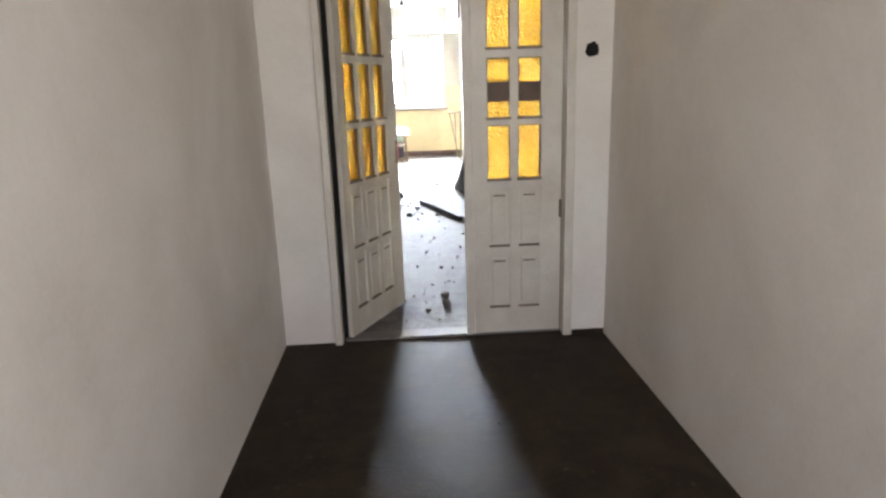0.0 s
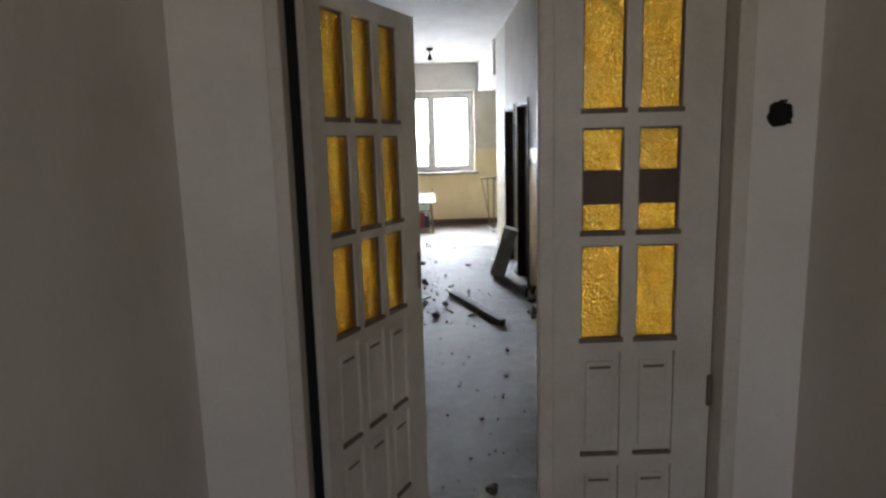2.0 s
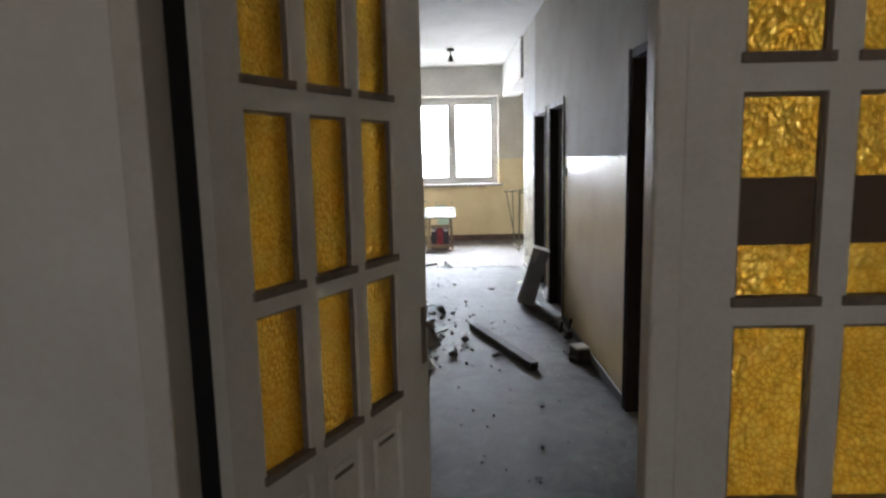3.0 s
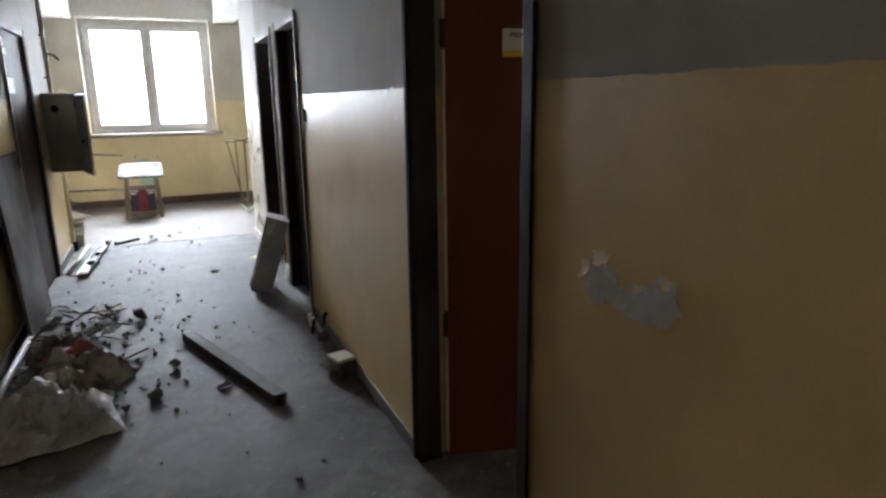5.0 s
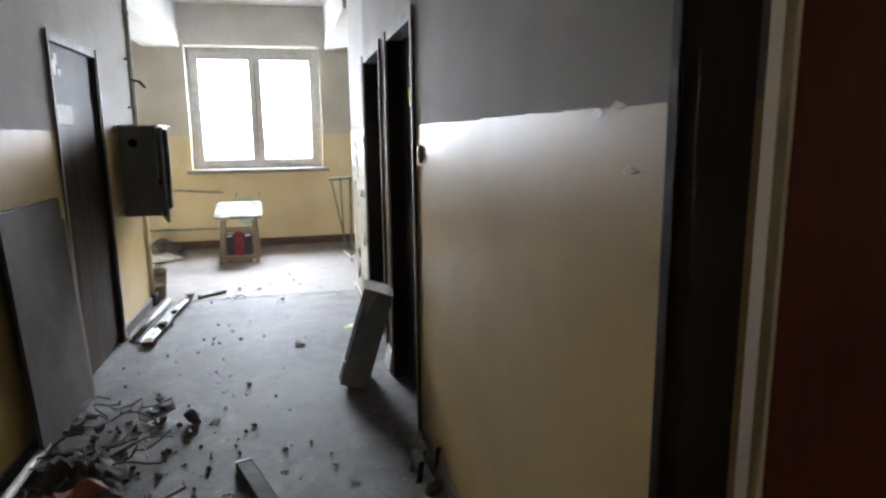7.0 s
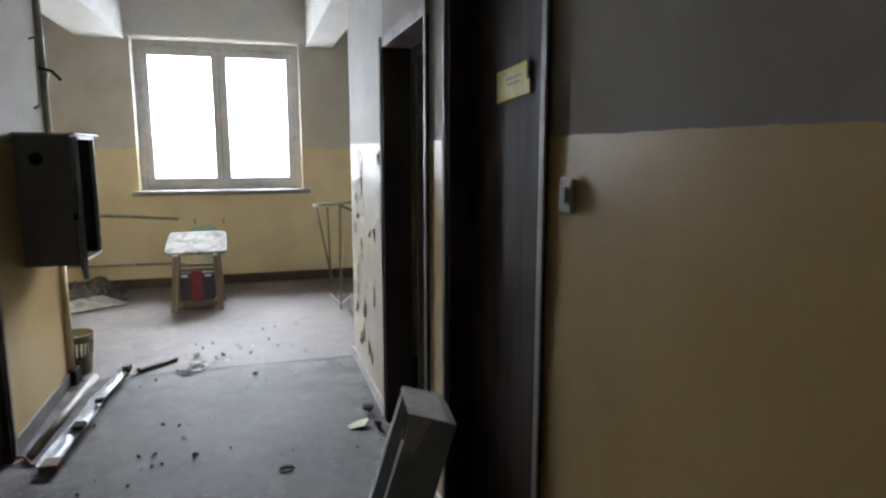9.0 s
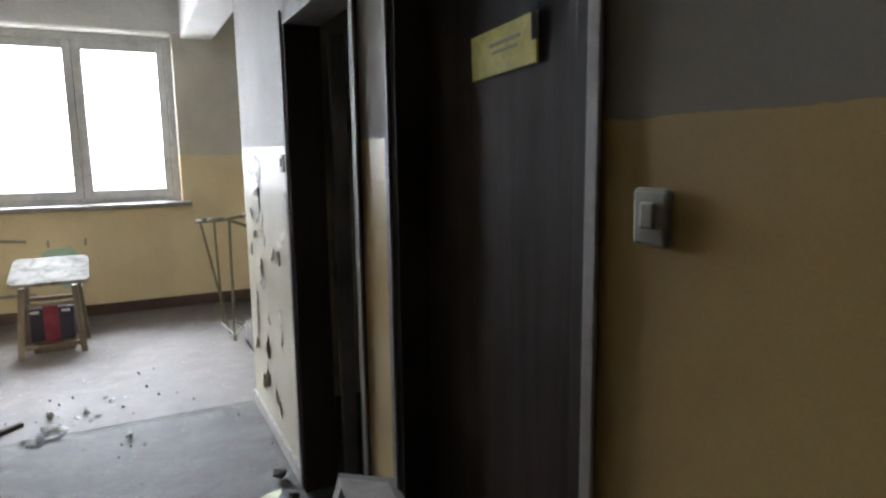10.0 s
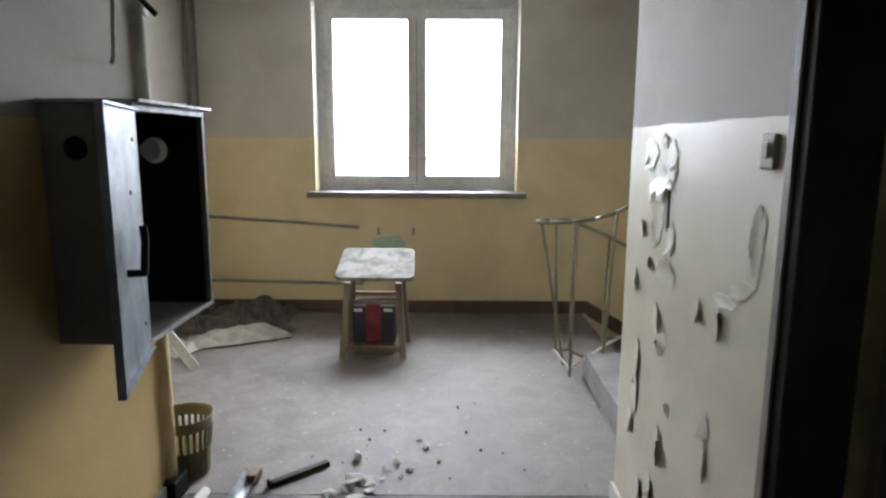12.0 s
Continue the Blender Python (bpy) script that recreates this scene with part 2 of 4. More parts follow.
M_PLASTIC2 = worn("dirty_plastic", (0.34, 0.31, 0.27), (0.09, 0.07, 0.055), 0.45, scale=4, depth=0.1, lo=0.44, hi=0.54)
M_ORANGE = worn("orange_red_cloth", (0.36, 0.085, 0.045), (0.16, 0.06, 0.045), 0.7, scale=14)
M_BIN = worn("olive_bin_plastic", (0.17, 0.14, 0.065), (0.11, 0.09, 0.045), 0.4, scale=10)
M_STEP = worn("grey_step_concrete", (0.22, 0.205, 0.195), (0.15, 0.14, 0.13), 0.7, scale=5)
M_CHALK = worn("chalky_dust", (0.60, 0.58, 0.54), (0.42, 0.40, 0.37), 0.8, scale=16)
M_TUBE = worn("dusty_white_tube", (0.38, 0.35, 0.31), (0.25, 0.22, 0.19), 0.5, scale=10)
M_RUST = worn("rusty_brown", (0.18, 0.10, 0.05), (0.10, 0.06, 0.035), 0.7, scale=16)
M_RUBBLE = worn("dark_rubble", (0.05, 0.045, 0.04), (0.12, 0.10, 0.085), 0.85, scale=18)
M_DARKFLAKE = worn("dark_scrap", (0.06, 0.055, 0.05), (0.15, 0.13, 0.11), 0.6, scale=18)
M_LIME = worn("yellow_green_plate", (0.55, 0.58, 0.22), (0.62, 0.60, 0.35), 0.4, scale=10)
M_BARE = worn("bare_buff_plaster", (0.50, 0.44, 0.35), (0.38, 0.33, 0.25), 0.9, scale=16)
M_BAREGREY = worn("bare_grey_plaster", (0.50, 0.47, 0.43), (0.36, 0.335, 0.30), 0.9, scale=16)
M_FLAKE = worn("cream_paint_flake", (0.60, 0.565, 0.47), (0.53, 0.49, 0.40), 0.42, scale=6, depth=0.05)
M_FLAKEOCHRE = worn("ochre_paint_flake", (0.60, 0.48, 0.27), (0.5, 0.4, 0.22), 0.4, scale=12)
M_TEAL = worn("teal_smear", (0.32, 0.52, 0.47), (0.45, 0.55, 0.42), 0.6, scale=20)


def crumb_mat():
    m, n, l, b = material("mixed_crumbs", 0.85)
    g = n.new("ShaderNodeNewGeometry")
    l.new(ramp(n, l, g.outputs["Random Per Island"], [(0.0, (0.04, 0.035, 0.03)), (0.62, (0.13, 0.11, 0.1)), (0.8, (0.5, 0.48, 0.45)), (1.0, (0.6, 0.58, 0.55))]), b.inputs["Base Color"])
    return m


M_CRUMB = crumb_mat()


# ---- mesh helpers ----
def box(bm, x0, x1, y0, y1, z0, z1, bev=0.0):
    r = bmesh.ops.create_cube(bm, size=1, matrix=Matrix.Translation(((x0 + x1) / 2, (y0 + y1) / 2, (z0 + z1) / 2)) @ Matrix.Diagonal((x1 - x0, y1 - y0, z1 - z0, 1)))
    if bev:
        es = {e for v in r["verts"] for e in v.link_edges}
        bmesh.ops.bevel(bm, geom=list(es), offset=bev, segments=2, affect="EDGES", profile=0.5)
    return bm


def boxes(*dims, bev=0.0):
    bm = bmesh.new()
    for d in dims:
        box(bm, *d, bev=bev)
    return bm


def tube(bm, p, q, r, n=10, r2=None):
    p, q = Vector(p), Vector(q)
    d = q - p
    m = Matrix.Translation((p + q) / 2) @ d.to_track_quat("Z", "Y").to_matrix().to_4x4()
    bmesh.ops.create_cone(bm, cap_ends=True, segments=n, radius1=r, radius2=r if r2 is None else r2, depth=d.length, matrix=m)
    return bm


def bent(bm, pts, r, n=8):
    """A round bar along a line of points."""
    for a, b in zip(pts, pts[1:]):
        tube(bm, a, b, r, n)
    for p in pts[1:-1]:
        bmesh.ops.create_icosphere(bm, subdivisions=1, radius=r * 1.04, matrix=Matrix.Translation(p))
    return bm


def finish(name, bm, mat, smooth=False):
    me = bpy.data.meshes.new(name)
    bmesh.ops.recalc_face_normals(bm, faces=bm.faces)
    bm.to_mesh(me)
    bm.free()
    me.materials.append(mat)
    if smooth:
        for p in me.polygons:
            p.use_smooth = True
    return new(name, me)


def part(name, bm, mat, parent, label="", smooth=False):
    ob = finish(name, bm, mat, smooth)
    ob.parent = parent
    return tagged(ob, label)


def thing(name, m, label, category, group=""):
    ob = new(name)
    ob.empty_display_size = 0.1
    ob.matrix_world = m
    return tagged(ob, label, category, group)


def setting(name, bm, mat, label, category):
    return tagged(finish(name, bm, mat), label, category, "", "structure")


def single(name, bm, mat, m, label, category, group="", smooth=False):
    ob = finish(name, bm, mat, smooth)
    ob.matrix_world = m
    return tagged(ob, label, category, group)


# ---- structure ----
CEIL = 3.08
LX = lambda y: -0.80 - 0.004 * (y - 7)
RX = 0.985
DOORS = pose(0, 0.09, 0)
LAND = pose(0.298, 9.213, 0, 0, 0, -0.67) @ Matrix.Scale(0.97, 4) @ pose(-0.354, -9.194, 0)
TOP = 2.0
FARY = 14.46


def sheared(bm, at=7.0, k=-0.004):
    for v in bm.verts:
        v.co.x += k * (v.co.y - at)
    return bm


setting("floor_hall", boxes((-1.0, 1.3, -0.9, 3.97, -0.15, 0)), M_HALLFLOOR, "dark brown worn linoleum hall floor", "floor")
setting("floor_corridor", boxes((-1.2, 1.25, 3.97, 11.60, -0.2, 0), (1.25, 3.5, 5.0, 11.43, -0.2, 0)), M_FLOOR, "grey dusty stained concrete corridor floor", "floor")
setting("floor_landing", boxes((-2.0, 1.145, 11.606, FARY, -0.2, 0)), M_LANDFLOOR, "dusty brown-grey concrete landing floor", "floor")
setting("ceiling", boxes((-2.3, 4.5, -1.2, 15.2, CEIL, CEIL + 0.2)), M_CEIL, "off-white limewashed ceiling", "ceiling")
setting("wall_hall_left", boxes((-0.98, -0.80, -0.9, 3.93, 0, CEIL)), M_HALL, "off-white limewashed hall wall, lightly soiled", "wall")
setting("wall_hall_right", boxes((1.07, 1.25, -0.9, 3.87, 0, CEIL)), M_HALL, "off-white limewashed hall wall, lightly soiled", "wall")
setting("wall_hall_back", boxes((-0.98, -0.2, -1.05, -0.9, 0, CEIL), (1.05, 1.25, -1.05, -0.9, 0, CEIL), (-0.2, 1.05, -1.05, -0.9, 0, 0.9), (-0.2, 1.05, -1.05, -0.9, 2.5, CEIL)), M_HALL, "off-white limewashed end wall of the hall", "wall")
setting("wall_door", boxes((-1.2, -0.51, 3.93, 4.05, 0, CEIL), (0.87, 1.25, 3.87, 4.05, 0, CEIL), (-0.51, 0.87, 3.90, 4.05, 2.12, CEIL)), M_HALL, "white limewashed wall round the double door", "wall")
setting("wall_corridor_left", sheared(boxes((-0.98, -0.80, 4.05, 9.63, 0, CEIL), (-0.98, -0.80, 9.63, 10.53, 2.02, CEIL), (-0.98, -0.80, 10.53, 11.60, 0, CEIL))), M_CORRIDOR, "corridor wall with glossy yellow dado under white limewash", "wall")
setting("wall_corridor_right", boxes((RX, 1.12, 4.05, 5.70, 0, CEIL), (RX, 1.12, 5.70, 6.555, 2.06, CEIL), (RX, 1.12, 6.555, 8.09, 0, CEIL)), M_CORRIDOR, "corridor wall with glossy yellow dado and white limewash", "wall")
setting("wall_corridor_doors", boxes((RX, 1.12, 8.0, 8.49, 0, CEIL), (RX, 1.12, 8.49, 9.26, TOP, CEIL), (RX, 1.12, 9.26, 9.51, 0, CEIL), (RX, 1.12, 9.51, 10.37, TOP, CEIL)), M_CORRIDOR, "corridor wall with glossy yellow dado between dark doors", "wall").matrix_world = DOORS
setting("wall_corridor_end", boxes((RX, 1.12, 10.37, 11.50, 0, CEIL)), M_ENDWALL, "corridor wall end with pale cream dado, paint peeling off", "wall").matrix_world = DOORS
setting("wall_landing_far", boxes((-2.0, -0.79, FARY, 14.91, -2, CEIL), (0.875, 4.5, FARY, 14.91, -2, CEIL), (-0.79, 0.875, FARY, 14.91, -2, 1.02), (-0.79, 0.875, FARY, 14.91, 2.585, CEIL)), M_LANDING, "yellow and off-white landing wall round the window", "wall")
setting("wall_landing_left", boxes((-2.0, -1.80, 11.60, FARY, 0, CEIL), (-2.0, -1.0, 11.45, 11.60, 0, CEIL)), M_LANDING, "yellow and off-white landing side wall", "wall")
setting("wall_stairwell", boxes((1.12, 4.5, 11.43, 11.59, -2, CEIL), (4.4, 4.5, 11.59, FARY, -2, CEIL)), M_LANDING, "yellow and off-white stairwell wall", "wall")
setting("wall_rooms", boxes((3.4, 3.5, 4.9, 5.3, 0, CEIL), (3.4, 3.5, 5.3, 6.2, 0, 1.0), (3.4, 3.5, 5.3, 6.2, 2.2, CEIL), (3.4, 3.5, 6.2, 11.43, 0, CEIL), (1.12, 3.4, 4.9, 5.0, 0, CEIL), (1.12, 3.4, 7.5, 7.6, 0, CEIL), (1.16, 3.4, 9.45, 9.53, 0, CEIL)), M_HALL, "plain plastered walls of the dark side rooms", "wall")
setting("ceiling_beam", boxes((0.955, 1.23, 11.64, FARY, 2.555, CEIL), (-1.25, -0.835, 11.60, FARY, 2.555, CEIL), (-0.835, 0.955, FARY - 0.03, FARY, 2.595, CEIL)), M_CEIL, "off-white limewashed ceiling beams over the landing", "beam")

# overcast distance outside the window
def glow_mat():
    m, n, l, b = material("overcast_distance", 1.0)
    e = n.new("ShaderNodeEmission")
    e.inputs["Color"].default_value, e.inputs["Strength"].default_value = (0.86, 0.91, 1.0, 1), 6.0
    l.new(e.outputs[0], n["Material Output"].inputs["Surface"])
    return m


setting("backdrop", boxes((-9, 9, 17.5, 17.55, -5, 7)), glow_mat(), "plain white overcast distance outside the window", "backdrop")

# daylight window
win = thing("window_1", pose(0.043, 14.68, 1.02), "two-casement painted window with bright panes over a stone sill", "window")
win["kind"] = "structure"
W0, W1, WH = -0.833, 0.833, 1.565
part("window_frame", boxes((W0, W0 + 0.06, -0.05, 0.05, 0, WH), (W1 - 0.06, W1, -0.05, 0.05, 0, WH), (W0 + 0.06, W1 - 0.06, -0.05, 0.05, 0, 0.06), (W0 + 0.06, W1 - 0.06, -0.05, 0.05, WH - 0.07, WH), bev=0.006), M_WINFRAME, win)
for a, b in ((W0 + 0.06, -0.003), (0.003, W1 - 0.06)):
    sash = part("casement", boxes((a, a + 0.075, -0.045, 0.02, 0.06, WH - 0.07), (b - 0.075, b, -0.045, 0.02, 0.06, WH - 0.07), (a + 0.075, b - 0.075, -0.045, 0.02, 0.06, 0.135), (a + 0.075, b - 0.075, -0.045, 0.02, WH - 0.15, WH - 0.07), bev=0.006), M_WINFRAME, win)
    pane = part("pane", boxes((a + 0.075, b - 0.075, -0.01, -0.006, 0.135, WH - 0.15)), M_GLASS, sash)
    pane.visible_shadow = False
part("centre_post", boxes((-0.028, 0.028, 0.0205, 0.045, 0.06, WH - 0.07), bev=0.004), M_WINFRAME, win)
part("window_sill", boxes((-0.892, 0.906, -0.32, -0.05, -0.035, 0.012), bev=0.008), M_STONE, win, "dark terrazzo sill")

# skirtings, threshold, hall details
setting("baseboard_left", sheared(boxes((-0.80, -0.786, 4.06, 9.6, 0, 0.085), (-0.80, -0.786, 10.56, 11.61, 0, 0.085), bev=0.004)), M_SKIRT, "dark grey painted skirting along the corridor", "skirting")
setting("baseboard_right", boxes((RX - 0.012, RX, 4.06, 5.67, 0, 0.07), (RX - 0.012, RX, 6.585, 8.09, 0, 0.07), bev=0.004), M_SKIRT, "dark grey painted skirting along the corridor", "skirting")
setting("baseboard_doors", boxes((RX - 0.012, RX, 8.0, 8.43, 0, 0.07), bev=0.004), M_SKIRT, "grey painted skirting by the dark doors", "skirting").matrix_world = DOORS
setting("baseboard_end", boxes((RX - 0.014, RX, 10.40, 11.51, 0, 0.075), bev=0.004), M_CHALK, "pale chalky skirting under the peeling paint", "skirting").matrix_world = DOORS
setting("floor_joint", boxes((-0.84, 1.12, 11.565, 11.571, 0, 0.0015)), M_SKIRT, "dark expansion joint across the concrete floor", "floor joint")
setting("baseboard_landing", boxes((-1.79, 1.5, FARY - 0.018, FARY, 0, 0.105), (-1.80, -1.782, 11.61, FARY - 0.018, 0, 0.105), bev=0.004), M_BASE, "brown painted skirting of the landing", "skirting")
slope = boxes((0, 3.0, FARY - 0.018, FARY, -0.02, 0.105))
for v in slope.verts:
    v.co.z -= 0.58 * v.co.x
    v.co.x += 1.5
setting("baseboard_stair", slope, M_BASE, "brown painted skirting stepping down beside the stairs", "skirting")
setting("threshold", boxes((-0.455, 0.82, 3.93, 4.05, 0, 0.014), bev=0.005), M_SKIRT, "worn dark threshold strip under the double door", "threshold")
setting("baseboard_hall", boxes((0.876, 1.068, 3.860, 3.87, 0, 0.03), bev=0.003), M_HALLFLOOR, "dark linoleum upstand by the door pier", "skirting")


# ---- doors ----
def pane_rows():
    return ((0.929, 1.228), (1.268, 1.585), (1.636, 1.972))


def glazed_leaf(name, m, width, cols, label, taped=False):
    """A white leaf with three rows of amber panes over two rows of sunk panels; local x runs along the leaf from 0."""
    door = thing(name, m, label, "door")
    door["kind"] = "structure"
    cw, T, H = 0.127, 0.021, 2.035
    bm = bmesh.new()
    spans = [(c, c + cw) for c in cols]
    edges = [0.0] + [e for s in spans for e in s] + [width]
    for a, b in zip(edges[::2], edges[1::2]):
        box(bm, a, b, -T, T, 0.012, H)
    zs = [(0.012, 0.165), (0.50, 0.535), (0.885, 0.929), (1.228, 1.268), (1.585, 1.636), (1.972, H)]
    for a, b in spans:
        for z0, z1 in zs:
            box(bm, a, b, -T, T, z0, z1)
    part("leaf_frame", bm, M_WHITE, door)
    for a, b in spans:
        for z0, z1 in ((0.165, 0.50), (0.535, 0.885)):
            pn = boxes((a, b, -0.009, 0.009, z0, z1))
            box(pn, a + 0.018, b - 0.018, -0.016, 0.016, z0 + 0.03, z1 - 0.03, bev=0.006)
            panel = part("sunk_panel", pn, M_WHITE, door)
            part("grimy_ledge", boxes((a + 0.004, b - 0.004, -0.0215, -0.008, z0, z0 + 0.012), (a + 0.03, b - 0.03, -0.018, -0.0165, z1 - 0.055, z1 - 0.046)), M_GROOVE, panel, "dark grime on the ledge")
        for z0, z1 in pane_rows():
            pane = part("amber_pane", boxes((a + 0.002, b - 0.002, -0.003, 0.003, z0, z1)), M_AMBER, door, "amber hammered glass pane")
            part("glazing_bead", boxes((a, a + 0.006, -0.014, -0.004, z0, z1), (b - 0.006, b, -0.014, -0.004, z0, z1), (a + 0.006, b - 0.006, -0.014, -0.004, z1 - 0.007, z1), (a - 0.006, b + 0.006, -0.027, -0.004, z0 - 0.010, z0 + 0.006), bev=0.0015), M_GROOVE, pane, "grimy brown glazing bead")
        if taped:
            z0, z1 = pane_rows()[1]
            part("glass_strip", boxes((a + 0.002, b - 0.002, -0.007, -0.0035, z0 + 0.085, z0 + 0.19)), M_TAPE, door, "brown strip across the pane")
    if taped:
        part("astragal", boxes((-0.004, 0.045, -0.036, -T, 0.012, H), bev=0.006), M_WHITE, door)
        part("hinge", tube(bmesh.new(), (width - 0.004, -0.026, 0.70), (width - 0.004, -0.026, 0.80), 0.008), M_GROOVE, door)
    else:
        part("lock_plate", boxes((width - 0.035, width - 0.012, -0.025, -T, 0.97, 1.12), bev=0.002), M_GROOVE, door, "dark steel lock plate")
        part("latch", tube(boxes((width - 0.004, width + 0.004, -0.012, 0.012, 1.0, 1.14)), (width - 0.024, -0.05, 1.075), (width - 0.024, -0.025, 1.075), 0.008), M_GROOVE, door)
    return door


glazed_leaf("door_1", pose(-0.430, 3.975, 0, 0, 0, 63.3), 0.688, (0.078, 0.248, 0.418), "open white door leaf with nine amber glass panes")
glazed_leaf("door_2", pose(0.27, 3.955, 0), 0.548, (0.131, 0.303), "closed narrow white door leaf with six amber panes", True)
fr = thing("door_frame_1", pose(0, 0.07, 0), "white painted wooden frame of the double door", "door frame")
fr["kind"] = "structure"
part("jamb", boxes((-0.51, -0.468, 3.815, 3.985, 0, 2.06), bev=0.004), M_WHITE, fr)
part("jamb", boxes((0.822, 0.872, 3.785, 3.985, 0, 2.06), bev=0.004), M_WHITE, fr)
part("head", boxes((-0.51, 0.872, 3.80, 3.985, 2.06, 2.125), bev=0.004), M_WHITE, fr)
part("stop", boxes((0.800, 0.820, 3.91, 3.94, 0.014, 2.06), (-0.468, 0.822, 3.935, 3.955, 2.035, 2.06), bev=0.002), M_WHITE, fr)
# black strip: the shade in the hinge-side gap, put in as colour
part("hinge_gap_shade", boxes((-0.468, -0.438, 3.90, 3.93, 0, 2.06)), M_BLACK, fr, "black strip painted as the shade of the hinge gap")


def door_frame(name, y0, y1, mat, inner, label, flip=1, x=RX, depth=0.135, top=TOP, turn=Matrix()):
    """A slim casing round an opening in a side wall; flip is the side of the corridor."""
    f = thing(name, turn @ pose(x, 0, 0), label, "door frame")
    f["kind"] = "structure"
    s = flip

    def bx(a, b, *r, bev=0.003):
        return boxes((min(a * s, b * s), max(a * s, b * s), *r), bev=bev)
    for a, b in ((y0 - 0.006, y0 + 0.045), (y1 - 0.045, y1 + 0.006)):
        part("jamb", bx(-0.010, depth, a, b, 0, top - 0.045), inner, f)
        e0, e1 = (a - 0.012, a + 0.016) if a < y0 else (b - 0.016, b + 0.012)
        part("casing", bx(-0.018, -0.0105, e0, e1, 0, top + 0.01), mat, f)
    part("head", bx(-0.010, depth, y0 - 0.006, y1 + 0.006, top - 0.045, top + 0.004), mat, f)
    return f


door_frame("door_frame_2", 5.70, 6.555, M_BROWN, M_BROWN, "dark brown frame of the red door", depth=0.085, top=2.06)
door_frame("door_frame_3", 8.49, 9.26, M_GREYFRAME, M_BROWN, "worn grey and dark brown door frame", turn=DOORS)
door_frame("door_frame_4", 9.51, 10.37, M_GREYFRAME, M_BROWN, "worn grey and dark brown frame of an open doorway", turn=DOORS)
door_frame("door_frame_5", 9.63, 10.53, M_GREYFRAME, M_BROWN, "worn grey and dark brown door frame", -1, LX(10.1), top=2.02)

# red door, wide open into the side room
red = thing("door_3", pose(1.072, 6.448, 0, 0, 0, -14), "oxblood red door standing wide open with an office sign", "door")
red["kind"] = "structure"
part("leaf", boxes((0.006, 0.80, 0, 0.034, 0.045, 2.0), bev=0.003), M_RED, red)
part("leaf_edge", boxes((0, 0.006, 0.001, 0.033, 0.06, 0.55), (0, 0.006, 0.001, 0.033, 0.66, 1.62), (0, 0.006, 0.001, 0.033, 1.72, 1.995)), M_EDGE, red, "cream painted edge of the leaf")
for z in (0.605, 1.67):
    part("hinge", tube(boxes((-0.002, 0.004, 0.003, 0.031, z - 0.05, z + 0.05)), (-0.006, -0.004, z - 0.045), (-0.006, -0.004, z + 0.045), 0.007), M_BROWN, red)


def lettering(body, size, m, mat, parent, spacing=1.0):
    cu = bpy.data.curves.new("lettering", "FONT")
    cu.body, cu.size, cu.extrude, cu.space_character = body, size, 0.0004, spacing
    cu.offset = size * 0.018
    tmp = bpy.data.objects.new("lettering", cu)
    scene.collection.objects.link(tmp)
    bpy.context.view_layer.update()
    me = bpy.data.meshes.new_from_object(tmp.evaluated_get(bpy.context.evaluated_depsgraph_get()))
    bpy.data.objects.remove(tmp)
    me.materials.clear()
    me.materials.append(mat)
    ob = new("lettering", me)
    ob.parent = parent
    ob.matrix_local = m
    return ob


sign = thing("door_sign", pose(1.072, 6.448, 0, 0, 0, -14) @ pose(0.212, -0.0005, 1.591) @ Matrix.Scale(0.85, 4), "white office sign with black lettering and a yellow stripe", "sign")
part("plate", boxes((0, 0.455, -0.003, 0, 0.025, 0.112)), M_SIGN, sign)
part("stripe", boxes((0, 0.455, -0.003, 0, 0.0, 0.0248)), M_YELLOW, sign, "yellow stripe")
lettering("PEŁNOMOCNIK   LIKWIDATOR", 0.027, pose(0.03, -0.0034, 0.078, 90, 0, 0), M_INK, sign, 1.02)
lettering("ORGANIZACYJNYCH", 0.027, pose(0.125, -0.0034, 0.045, 90, 0, 0), M_INK, sign, 1.05)
part("small_print", boxes((0.098, 0.118, -0.0036, -0.003, 0.046, 0.053)), M_INK, sign)

# closed dark door with a yellow plate
dd = thing("door_4", DOORS @ pose(1.055, 8.536, 0), "closed dark brown veneered door in the corridor", "door")
dd["kind"] = "structure"
part("leaf", boxes((0, 0.04, 0.002, 0.676, 0.01, TOP - 0.048), bev=0.003), M_DARKDOOR, dd)
ys = thing("yellow_plate", DOORS @ pose(1.054, 8.735, 1.606, -3, 0, 0), "small yellow name plate hanging tilted on the dark door", "sign")
part("plate", boxes((-0.006, 0, 0, 0.235, 0, 0.09), bev=0.002), M_YELLOWPLATE, ys)
part("print", boxes((-0.0068, -0.006, 0.05, 0.16, 0.055, 0.062), (-0.0068, -0.006, 0.06, 0.15, 0.04, 0.046)), M_OLIVE, ys, "faded unreadable print")
part("chip", boxes((-0.008, -0.0062, -0.004, 0.012, 0.04, 0.098)), M_BLACK, ys, "broken dark corner")

